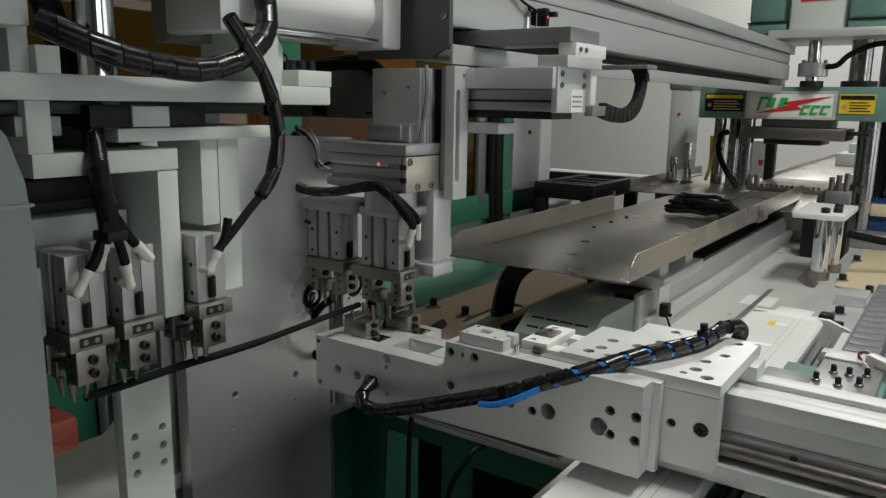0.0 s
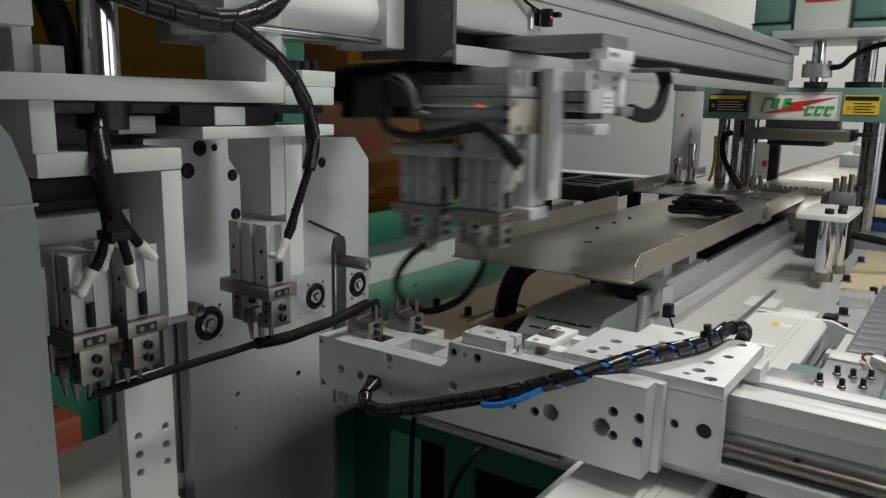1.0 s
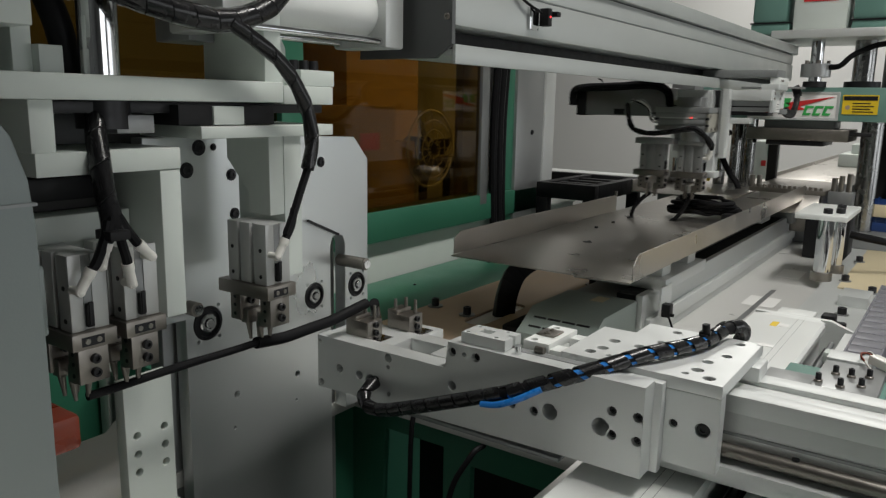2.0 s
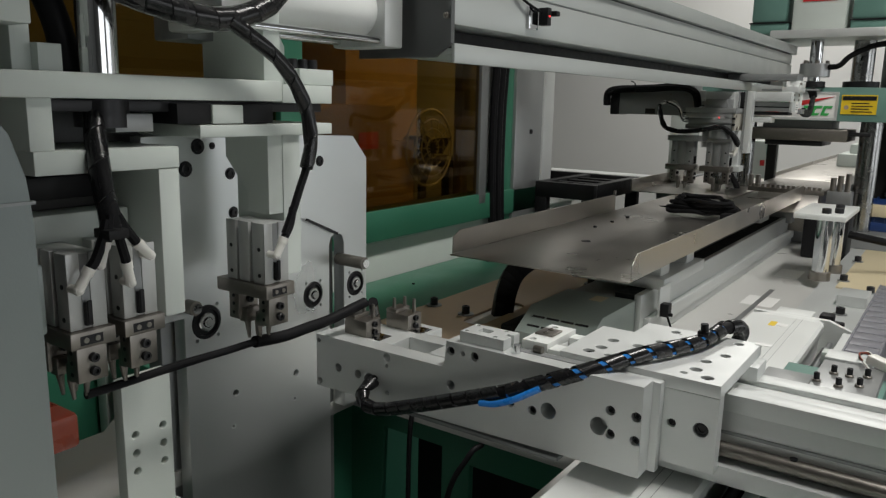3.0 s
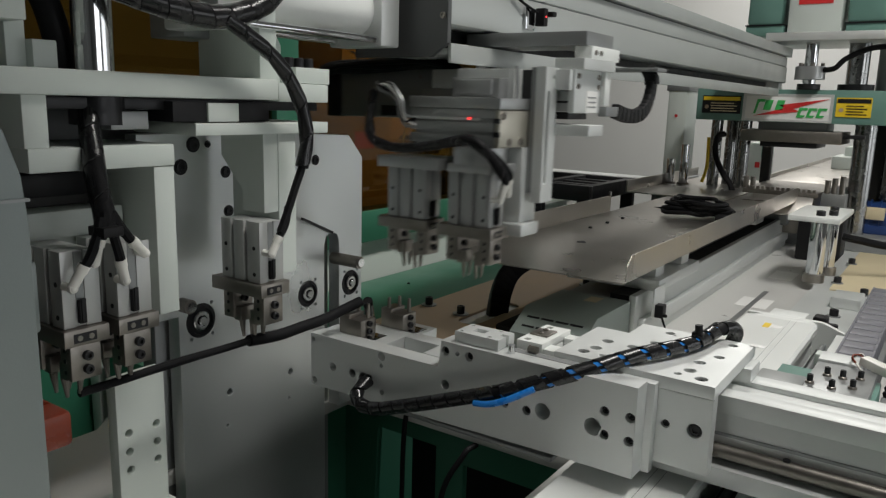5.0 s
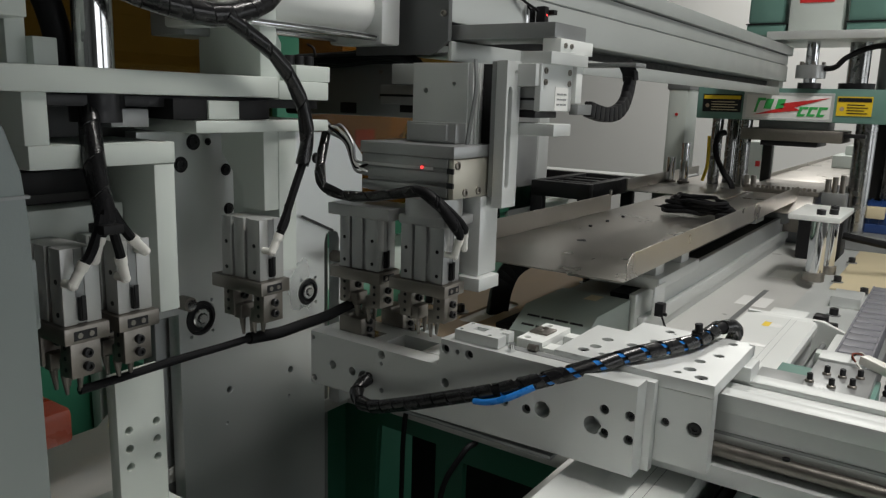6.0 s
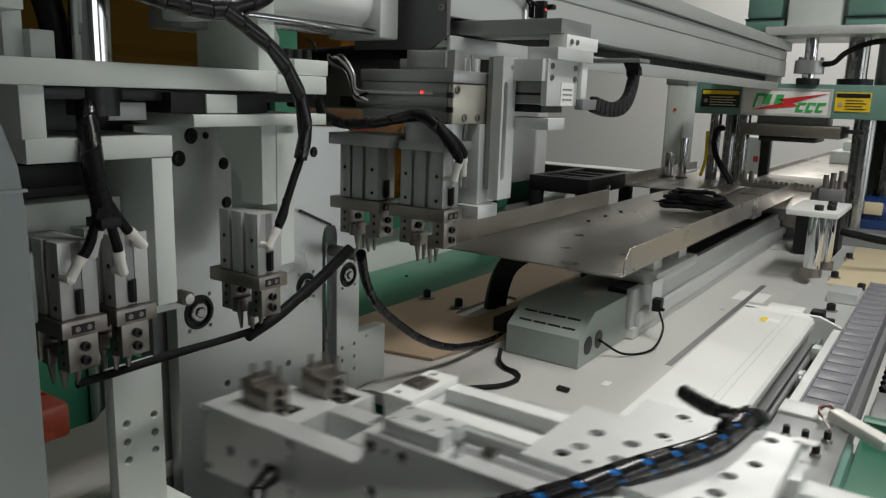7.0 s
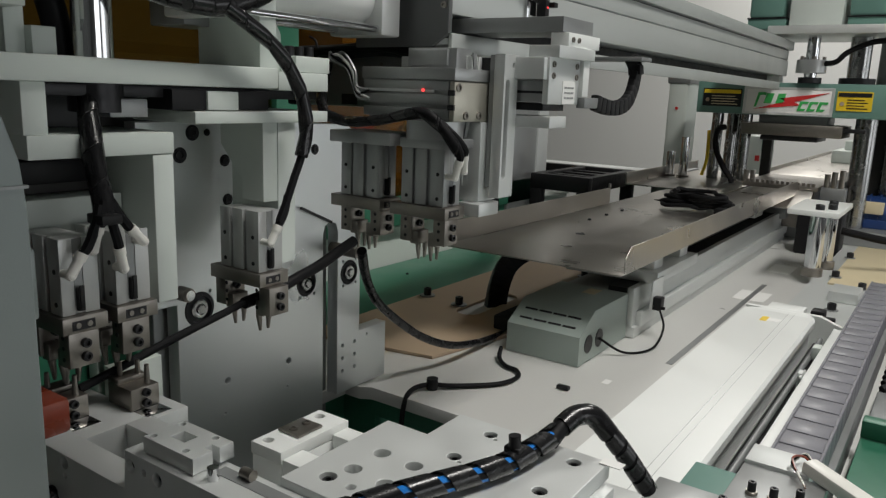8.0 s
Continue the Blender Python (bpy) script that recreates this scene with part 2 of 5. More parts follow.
for y0, y1, z0, z1 in ((2.85, 6.35, 0.35, 0.4), (2.85, 6.35, 2.3, 2.35), (2.85, 2.9, 0.4, 2.3), (6.3, 6.35, 0.4, 2.3), (4.58, 4.62, 0.4, 2.3)):
    part("frame", box(5.05, 5.11, y0, y1, z0, z1, 0.003), "alu", win)
win = thing("window_2", "unseen smaller window added round a side light", "window", kind="structure")
for y0, y1, z0, z1 in ((-0.85, 1.65, 0.65, 0.7), (-0.85, 1.65, 2.3, 2.35), (-0.85, -0.8, 0.7, 2.3), (1.6, 1.65, 0.7, 2.3), (0.38, 0.42, 0.7, 2.3)):
    part("frame", box(5.05, 5.11, y0, y1, z0, z1, 0.003), "alu", win)
for k, (lx, ly, lp) in enumerate(LAMPS):
    lamp = thing("ceiling_lamp", "slim white tube lamp hung from the ceiling", "lamp", group="ceiling lamps")
    part("housing", box(lx - 0.19, lx + 0.19, ly - 0.82, ly + 0.82, 3.43, 3.48, 0.004), "cover", lamp)
    part("hanger", cyl((lx, ly - 0.6, 3.48), (lx, ly - 0.6, 3.6), 0.004), "alu", lamp)
    part("hanger", cyl((lx, ly + 0.6, 3.48), (lx, ly + 0.6, 3.6), 0.004), "alu", lamp)
tagged(part("ceiling", box(-6, 5, -4, 6.5, 3.6, 3.7, 0), "ceiling"), "grey ceiling of the hall", "ceiling", kind="structure")

# ---- the machine table ----
TZ = 0.85
table = thing("machine_table", "pale grey steel machine table on a green welded frame", "table")
part("tabletop", sheet([(-0.92, 0.05), (0.55, 0.05), (0.55, 4.2), (-0.955, 4.2), (-0.955, 0.56), (-0.92, 0.52)], [
    [(-0.745, 0.47), (-0.37, 0.47), (-0.37, 0.84), (-0.70, 0.84), (-0.715, 0.83), (-0.745, 0.83)]], 0.02, on_z(TZ - 0.02)), "table_paint", table)
part("frame_rail", box(-0.95, -0.88, 0.56, 4.2, 0.70, 0.829, 0.003), "green", table, "green painted frame rail")
part("well_panel", sheet([(-0.78, 0.25), (0.5, 0.25), (0.5, 0.829), (-0.78, 0.829)], [
    [(-0.725, 0.45), (-0.597, 0.45), (-0.597, 0.792), (-0.71, 0.792)], [(-0.548, 0.45), (-0.35, 0.45), (-0.35, 0.776), (-0.548, 0.776)]], 0.012, on_y(0.875)), "green", table,
     "green painted panel with square openings")
# black sheet behind the openings, the cabinet's shade put into its colour
part("well_back", box(-0.78, 0.5, 1.05, 1.06, 0.25, 0.829, 0), "dark", table, "cabinet inside with its shade coloured black")
part("well_side", box(-0.79, -0.778, 0.05, 0.875, 0.25, 0.829, 0), "green", table)
for lx, ly in ((-0.91, 0.65), (0.5, 0.1), (-0.91, 4.1), (0.5, 4.1)):
    part("leg", box(lx - 0.04, lx + 0.04, ly - 0.04, ly + 0.04, 0.0, 0.829, 0.003), "green", table)

board = thing("protective_board", "brown kraft-covered board bolted to the table", "board")
part("board", sheet([(-0.954, 0.95), (-0.70, 1.0), (-0.66, 1.19), (-0.66, 2.4), (-0.954, 2.4)], [slot(-0.80, 1.27, -0.80, 1.42, 0.026)], 0.006, on_z(TZ + 0.0005)), "kraft", board)
for x, y in ((-0.935, 1.309), (-0.841, 1.294), (-0.925, 1.60), (-0.745, 1.72), (-0.925, 2.05)):
    part("washer", cyl((x, y, TZ + 0.0065), (x, y, TZ + 0.009), 0.017, 18), "alu_dark", board)
    bolt(board, x, y, TZ + 0.009, FACE_Z, 0.0085, 0.016)

frame_beam = thing("side_beam", "green painted steel beam beside the table", "steel beam")
part("beam", box(-1.20, -0.962, 0.7, 2.6, 0.62, 0.852, 0.004), "green", frame_beam)
for k in range(3):
    bolt(frame_beam, -1.10, 1.45 + 0.35 * k, 0.852, FACE_Z, 0.004, 0.003)
chan = thing("side_channel", "pale aluminium channel along the enclosure", "channel")
part("channel", box(-1.25, -1.222, 0.7, 2.6, 0.5, 0.942, 0.002), "paint", chan)
part("lip", box(-1.26, -1.212, 0.7, 2.6, 0.9425, 0.952, 0.002), "paint", chan)

# ---- enclosure with amber panels ----
enc = thing("enclosure_wall", "amber acrylic enclosure panel in a green steel frame", "enclosure")
part("panel", box(-1.206, -1.20, -0.3, 1.90, 1.03, 2.0, 0), "amber", enc, "transparent amber acrylic panel")
part("bottom_rail", box(-1.26, -1.19, -0.3, 2.3, 0.953, 1.03, 0.003), "green", enc)
part("base_rail", box(-1.32, -1.26, -0.3, 2.35, 0.0, 0.952, 0.003), "green", enc)
part("mullion", box(-1.225, -1.185, 1.10, 1.165, 1.03, 2.0, 0.003), "green", enc)
part("edge_strip", box(-1.215, -1.19, 1.885, 1.925, 1.0, 2.0, 0.002), "alu_dark", enc)
part("corner_post", box(-1.25, -1.19, 2.09, 2.33, 0.0, 2.0, 0.004), "alu_grey", enc, "pale aluminium corner post")
part("post_edge", box(-1.20, -1.183, 2.265, 2.335, 0.0, 2.0, 0.003), "alu", enc)
part("post_green", box(-1.23, -1.20, 2.04, 2.09, 0.0, 2.0, 0.003), "green", enc)
# dark plate put in as the shade beside the corner post
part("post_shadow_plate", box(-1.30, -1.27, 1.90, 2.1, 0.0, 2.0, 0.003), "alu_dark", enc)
for z in (1.21, 1.52):
    bolt(enc, -1.19, 2.19, z, FACE_X, 0.008, 0.004)
for k, (y, w) in enumerate(((1.955, 0.012), (1.985, 0.014), (2.01, 0.010))):
    part("hose", tube([(-1.19, y + 0.03, 1.75), (-1.19, y + 0.015, 1.45), (-1.19, y, 1.25), (-1.19, y + 0.005, 1.0), (-1.19, y + 0.03, 0.80)], w, 6, 8), "rubber", enc, "black hanging hose")
# unseen roof, added to keep the overhead lamp off the clamps
roof = thing("shade_roof", "unseen dull sheet roof added to shade the clamping machine", "enclosure roof")
part("sheet", box(-1.20, -0.22, -0.3, 0.46, 1.62, 1.63, 0.002), "alu_dark", roof)
part("front_lip", box(-0.22, -0.20, -0.3, 0.46, 1.58, 1.63, 0.002), "alu_dark", roof)
part("post", box(-0.39, -0.36, -0.09, -0.06, 1.318, 1.62, 0.002), "alu_dark", roof)
part("bracket", box(-1.198, -1.15, -0.2, 0.6, 1.58, 1.62, 0.002), "alu_dark", roof)

# what shows through the amber panel
fan = thing("floor_fan", "standing fan with a round wire guard", "fan", (-2.35, 3.22, -0.06))
ring = bmesh.new()
for r in (0.20, 0.15, 0.10, 0.05):
    tube([(0.02 * (r < 0.19), r * math.cos(a), 1.12 + r * math.sin(a)) for a in [k * math.pi / 12 for k in range(25)]], 0.006 if r > 0.19 else 0.003, 2, 6, ring, False)
for k in range(12):
    cy(ring, (0.02, 0.03 * math.cos(k * math.pi / 6), 1.12 + 0.03 * math.sin(k * math.pi / 6)), (0.0, 0.2 * math.cos(k * math.pi / 6), 1.12 + 0.2 * math.sin(k * math.pi / 6)), 0.002, 6)
part("guard", ring, "alu_dark", fan)
blades = bmesh.new()
for k in range(3):
    bx(blades, -0.012, -0.008, 0.02, 0.17, -0.05, 0.05, 0, Matrix.Translation((0, 0, 1.12)) @ Matrix.Rotation(k * 2.094, 4, "X") @ Matrix.Rotation(0.5, 4, "Y"))
part("blade", blades, "bolt", fan)
part("motor", cyl((-0.15, 0, 1.12), (-0.02, 0, 1.12), 0.06), "black", fan)
part("pole", cyl((-0.1, 0, 0.08), (-0.1, 0, 1.1), 0.018), "alu_dark", fan)
part("base", cyl((-0.1, 0, 0.06), (-0.1, 0, 0.09), 0.2, 28), "black", fan)
bench = thing("workbench", "dark workbench behind the enclosure", "workbench")
part("top", box(-2.75, -2.15, 3.55, 3.95, 0.93, 0.97), "black", bench)
for x, y in ((-2.2, 3.6), (-2.7, 3.6), (-2.2, 3.9), (-2.7, 3.9)):
    part("leg", box(x - 0.03, x + 0.03, y - 0.03, y + 0.03, 0, 0.93), "black", bench)
for i, (x, y, w, d, z0, z1) in enumerate(((-2.3, 2.3, 0.5, 0.5, 0, 1.28), (-2.6, 2.95, 0.4, 0.4, 0, 1.1), (-2.9, 3.2, 0.5, 0.6, 0, 1.65), (-2.2, 1.5, 0.4, 0.5, 0, 1.36))):
    cb = thing("carton", "closed brown cardboard carton on the floor", "carton", group="cartons behind the enclosure")
    part("box", box(x - w / 2, x + w / 2, y - d / 2, y + d / 2, z0, z1, 0.004), "box_card", cb)
    part("tape", box(x - 0.03, x + 0.03, y - d / 2 - 0.002, y + d / 2 + 0.002, z1 - 0.08, z1 + 0.001, 0), "kraft", cb, "brown packing tape")
    if i == 0:
        part("printed_panel", box(x + w / 2, x + w / 2 + 0.002, y + 0.02, y + 0.14, 1.10, 1.17, 0), "red", cb, "red printed panel")
cab = thing("control_cabinet", "pale grey control cabinet behind the enclosure", "cabinet")
part("body", box(-3.4, -2.9, 4.3, 5.0, 0, 1.7, 0.006), "paint", cab)
part("door", box(-2.9, -2.88, 4.33, 4.97, 0.1, 1.65, 0.004), "paint", cab)
part("handle", box(-2.88, -2.86, 4.38, 4.41, 0.9, 1.05, 0.004), "black", cab)

# ---- clamping machine ----
mp = thing("mounting_plate", "ground steel mounting plate with bearings and screw holes", "machine plate")
MH = [(0.583, 0.935, 0.0045), (0.6865, 0.932, 0.0045), (0.578, 0.892, 0.0022), (0.6835, 0.895, 0.0022)]
BEAR = [(0.544, 1.037, 0.021), (0.721, 1.035, 0.0185), (0.808, 1.035, 0.0185)]
for y, z, r in BEAR:
    MH += [(y + (r + 0.004) * math.cos(a), z + (r + 0.004) * math.sin(a), 0.0022) for a in (0.9, 2.2, 4.1, 5.4)]
part("plate", sheet([(0.513, 0.55), (0.753, 0.55), (0.753, 1.10), (0.757, 1.111), (0.768, 1.116), (0.779, 1.111), (0.783, 1.10), (0.783, 0.851), (0.895, 0.851), (0.895, 0.940), (0.832, 0.940), (0.832, 1.218),
                     (0.803, 1.25), (0.655, 1.256), (0.655, 1.257), (0.47, 1.257), (0.47, 1.048), (0.513, 1.048)],
                    MH + [(y, z, r) for y, z, r in BEAR] + [(0.850, 0.93, 0.002)]
                    + [(yy, zz, 0.003) for yy in (0.795, 0.822) for zz in (0.885, 0.905, 0.925)], 0.02, on_x(-0.74)), "brushed", mp)
part("backing", box(-0.775, -0.748, 0.50, 0.79, 0.55, 1.24, 0.002), "alu_dark", mp, "dark plate seen through the slot")
for y, z, r in ((0.541, 1.2445, 0.0075), (0.5235, 1.220, 0.0075), (0.5855, 1.211, 0.006), (0.5885, 1.164, 0.006), (0.736, 1.218, 0.006), (0.561, 1.2445, 0.0035)):
    part("counterbore", cyl((-0.7205, y, z), (-0.7195, y, z), r * 1.2, 22), "bolt", mp)
    bolt(mp, -0.7195, y, z, FACE_X, r * 0.82, 0.002)


def turned(profile, seg=28):
    """A turned part about the x axis from (x, radius) pairs."""
    bm = bmesh.new()
    rings = [[bm.verts.new((x, r * math.cos(2 * math.pi * k / seg), r * math.sin(2 * math.pi * k / seg))) for k in range(seg)] for x, r in profile]
    for a, b in zip(rings, rings[1:]):
        for k in range(seg):
            bm.faces.new((a[k], a[(k + 1) % seg], b[(k + 1) % seg], b[k]))
    bm.faces.new(rings[-1])
    return bm


for y, z, r in BEAR:
    race = part("bearing", turned([(-0.006, r), (-0.001, r), (0.0005, r * 0.93), (0.0005, r * 0.8), (-0.003, r * 0.78), (-0.003, r * 0.5)]), "bolt", mp, "dark sealed bearing")
    race.location = (-0.72, y, z)
    lip = part("inner_ring", turned([(-0.004, r * 0.55), (0.001, r * 0.55), (0.002, r * 0.48), (0.002, r * 0.34), (-0.001, r * 0.32), (-0.001, r * 0.28), (0.004, r * 0.26), (0.005, r * 0.22)]), "chrome", mp, "bright steel shaft and ring")
    lip.location = (-0.72, y, z)
for y, z, ln in ((0.518, 1.062, 0.016), (0.771, 1.078, 0.05)):
    part("guide_roller", bm := cyl((-0.72, y, z), (-0.72 + ln, y, z), 0.0085, 20), "steel", mp, "steel guide pin")
    part("pin_end", cyl((-0.72 + ln, y, z), (-0.72 + ln + 0.003, y, z), 0.006, 20), "chrome", mp)
part("lever", bx(bmesh.new(), -0.7175, -0.7135, -0.034, 0.030, -0.0016, 0.0016, 0, Matrix.Translation((0, 0.737, 1.128)) @ Matrix.Rotation(radians(-24), 4, "X")), "bolt", mp, "thin black lever")

fp = thing("foot_plate", "pale upright foot plate with six screw holes", "machine plate")
part("plate", sheet([(0.394, 0.8585), (0.449, 0.8585), (0.449, 1.02), (0.394, 1.02)], [(yy, zz, 0.0042) for yy in (0.4065, 0.438) for zz in (0.921, 0.941, 0.961)], 0.016, on_x(-0.676)), "paint", fp)
part("base", box(-0.74, -0.60, 0.36, 0.468, 0.8505, 0.858), "paint", fp)
bolt(fp, -0.635, 0.43, 0.858, FACE_Z, 0.006, 0.004)

tp = thing("top_plate", "thick pale painted horizontal plate with a chromed rod", "machine plate")
part("plate", box(-0.80, -0.60, 0.02, 0.56, 1.2965, 1.3175, 0.0015), "paint", tp)
part("end_bar", box(-0.70, -0.6005, 0.5605, 0.635, 1.295, 1.3145, 0.0012), "paint", tp)
part("rod", cyl((-0.63, 0.375, 1.3175), (-0.63, 0.375, 1.62), 0.0165, 32), "chrome", tp, "polished chrome guide rod")
part("collar", cyl((-0.63, 0.375, 1.272), (-0.63, 0.375, 1.2965), 0.023, 28), "bolt", tp, "dark rod collar")
part("end_block", box(-0.66, -0.605, 0.590, 0.642, 1.315, 1.332), "paint", tp)
for y in (0.599, 0.614, 0.629):
    bolt(tp, -0.625, y, 1.332, FACE_Z, 0.0055, 0.011)
part("stop_block", sheet([(0.565, 1.315), (0.592, 1.315), (0.592, 1.355), (0.585, 1.366), (0.572, 1.366), (0.572, 1.335)], [], 0.02, on_x(-0.65)), "paint", tp)
part("rear_column", box(-0.72, -0.62, 0.553, 0.576, 1.3175, 1.60), "paint", tp)
part("rear_column", box(-0.72, -0.66, 0.30, 0.325, 1.3175, 1.60), "alu_dark", tp)
part("knee_block", box(-0.68, -0.62, 0.318, 0.338, 1.3175, 1.34), "paint", tp)
part("knee_block", box(-0.68, -0.63, 0.302, 0.318, 1.3175, 1.37), "paint", tp)
part("cap_block", box(-0.66, -0.60, 0.20, 0.305, 1.352, 1.42), "paint", tp)

gd = thing("slide_guide", "black linear guide with aluminium slide blocks", "linear guide")
part("rail", box(-0.66, -0.615, 0.30, 0.632, 1.2855, 1.2955), "bolt", gd)
part("carriage", box(-0.68, -0.602, 0.432, 0.470, 1.2745, 1.2935), "black", gd)
part("spacer", box(-0.67, -0.6, 0.470, 0.507, 1.2745, 1.2925), "paint", gd)
part("carriage", box(-0.68, -0.602, 0.507, 0.548, 1.2745, 1.2935), "black", gd)
part("rod", cyl((-0.625, 0.33, 1.288), (-0.625, 0.43, 1.288), 0.003), "chrome", gd)
part("sensor_body", box(-0.64, -0.61, 0.375, 0.412, 1.268, 1.284), "alu_dark", gd)

slide_bar = thing("slide_bar", "pale aluminium slide bar below the top plate", "machine plate")
part("bar", box(-0.70, -0.6, 0.455, 0.634, 1.2615, 1.2735), "paint", slide_bar)

bh = thing("grip_bracket", "pale painted bracket that holds two clamps", "bracket")
part("upright", box(-0.70, -0.605, 0.4115, 0.433, 1.095, 1.2345), "paint", bh)
part("crossbar", box(-0.70, -0.604, 0.30, 0.4335, 1.235, 1.2545), "paint", bh)
part("hanger", box(-0.70, -0.6045, 0.298, 0.318, 1.2545, 1.2965), "paint", bh)
part("backplate", box(-0.69, -0.655, 0.29, 0.41, 1.12, 1.195), "paint", bh)
part("dark_block", box(-0.72, -0.68, 0.28, 0.405, 1.205, 1.226), "black", bh, "black clamp block")
# wall, plate and filler behind the clamps: dark colours stand for shade
part("rear_wall", box(-0.79, -0.776, 0.05, 0.62, 1.05, 1.296, 0), "cap_grey", bh, "rear wall coloured dark grey for the shade there")
part("shade_plate", box(-0.7045, -0.700, 0.335, 0.4112, 1.150, 1.2045, 0.001), "iron", bh, "plate coloured dark for the shade behind the clamps")
part("shade_fill", box(-0.775, -0.705, 0.26, 0.47, 1.06, 1.25, 0), "iron", bh, "dark block filling the shaded inside of the machine")

sc = thing("side_cover", "smooth grey curved sheet metal machine cover", "machine cover")
part("cover", sheet([(-0.10, 0.85), (0.172, 0.85), (0.172, 1.24), (0.170, 1.262), (0.164, 1.282), (0.152, 1.298), (0.136, 1.309), (0.112, 1.316), (-0.10, 1.318)], [], 0.05, on_x(-0.40)), "cover_grey", sc)
part("seam", box(-0.352, -0.3485, 0.10, 0.1725, 1.250, 1.2515, 0), "alu_dark", sc)
part("inner_tab", box(-0.46, -0.402, 0.185, 0.20, 1.17, 1.21, 0.002), "cover_grey", sc)
part("edge_strip", box(-0.41, -0.401, 0.1725, 0.1755, 0.85, 1.24, 0.001), "alu", sc)

rb = thing("red_block", "red-brown phenolic block beside the clamps", "block")
part("block", box(-0.56, -0.50, 0.16, 0.2655, 1.050, 1.0765, 0.004), "red_wood", rb)
part("base", box(-0.55, -0.51, 0.17, 0.25, 0.85, 1.05, 0.002), "alu_dark", rb)


def prongs(bm, x, z0, z1):
    for dy in (-0.008, 0.006):
        cy(bm, (x, dy, z1), (x, dy * 0.8, z0), 0.0036, 10, 0.0016)


def gripper_parts(g, x=0.0, y=0.0, z=0.0, mat="alu", steel="steel", s=1.0):
    """A two-jaw gripper's parts with the tips' middle at x, y, z."""
    m = Matrix.Translation((x, y, z)) @ Matrix.Scale(s, 4)

    def put(name, bm, mt, label=""):
        bmesh.ops.transform(bm, matrix=m, verts=bm.verts)
        return part(name, bm, mt, g, label)
    body = bmesh.new()
    bx(body, -0.029, 0.029, -0.0125, 0.0125, 0.063, 0.128, 0.001)
    put("body", body, mat)
    for x0, x1 in ((-0.030, -0.014), (-0.010, 0.006), (0.012, 0.0285)):
        put("body_rib", bx(bmesh.new(), x0, x1, -0.0165, -0.012, 0.063, 0.128, 0.0008), mat)
    put("body_rib", bx(bmesh.new(), 0.0286, 0.0305, -0.0165, -0.005, 0.063, 0.128, 0.0006), mat)
    put("body_rib", bx(bmesh.new(), 0.0286, 0.0305, 0.003, 0.0165, 0.063, 0.128, 0.0006), mat)
    fingers = []
    put("groove_strip", bx(bmesh.new(), 0.029, 0.0298, -0.0045, 0.0025, 0.07, 0.127, 0), "alu_dark")
    put("piston_sensor", bx(bx(bmesh.new(), 0.029, 0.034, -0.004, 0.002, 0.066, 0.086, 0.0008), 0.0335, 0.0355, -0.003, 0.001, 0.068, 0.088, 0.0005), "black", "black sensor in the groove")
    put("jaw_guide", bx(bmesh.new(), -0.044, 0.036, -0.020, 0.020, 0.048, 0.0625, 0.001), steel)
    put("end_window", bx(bmesh.new(), 0.036, 0.0364, -0.012, 0.008, 0.051, 0.059, 0), "bolt")
    for q in (-0.007, 0.003):
        put("guide_screw", cyl((0.0364, q, 0.055), (0.0372, q, 0.055), 0.0024, 10), "steel")
    for sx in (-1, 1):
        f = bmesh.new()
        bx(f, sx * 0.024 - 0.008, sx * 0.024 + 0.0085, -0.014, 0.013, 0.017, 0.0475, 0.001)
        bx(f, sx * 0.013 - 0.006, sx * 0.013 + 0.006, -0.011, 0.010, 0.014, 0.030, 0.001)
        prongs(f, sx * 0.009, -0.004, 0.015)
        fo = put("finger", f, steel, "ground steel finger with pointed tips")
        fingers.append(fo)
        for zz in (0.026, 0.038):
            bm = bolt_bm(0.0042, 0.0042)
            bmesh.ops.transform(bm, matrix=m @ Matrix.Translation((sx * 0.024 + 0.0085, 0, zz)) @ FACE_X, verts=bm.verts)
            part("finger_bolt", bm, "bolt", fo)
        for zz in (0.024, 0.034, 0.043):
            put("side_hole", cyl((sx * 0.024, -0.0142, zz), (sx * 0.024, -0.0146, zz), 0.002, 10), "bolt")
    for xx, zz in ((-0.022, 0.072), (-0.022, 0.10), (0.022, 0.072), (0.022, 0.10)):
        put("screw", cyl((xx, -0.0166, zz), (xx, -0.0171, zz), 0.0022, 10), "bolt")
    return fingers


def fitting(g, p, tip, tube_pts, r=0.0043):
    """A white elbow fitting at p on a face that looks along +x, its collar towards tip, and the black hose that leaves it."""
    p, tip = Vector(p), Vector(tip)
    q = p + Vector((0.012, 0, 0))
    d = (tip - q).normalized()
    bm = cyl(p, q + Vector((0.003, 0, 0)), r * 0.85, 14)
    bmesh.ops.create_uvsphere(bm, u_segments=12, v_segments=8, radius=r * 1.05, matrix=Matrix.Translation(q))
    cy(bm, q, q + d * 0.017, r, 14)
    cy(bm, q + d * 0.014, q + d * 0.0205, r * 1.18, 14)
    f = part("elbow_fitting", bm, "white_plastic", g, "white push-in elbow fitting")
    part("release_ring", cyl(q + d * 0.0205, q + d * 0.0225, r * 0.8, 14), "paper", f)
    part("hose", tube([q + d * 0.019, *tube_pts], 0.0042, 6, 8), "rubber", g, "black pneumatic hose")


g1 = thing("pneumatic_gripper", "aluminium pneumatic gripper with white hose fittings", "gripper", (-0.62, 0.3275, 1.044), "wire clamps")
gripper_parts(g1, mat="alu_mid")
fitting(g1, (0.0305, -0.014, 0.100), (0.045, -0.004, 0.118), [(0.046, 0.000, 0.123), (0.046, 0.007, 0.138), (0.044, 0.013, 0.155)])
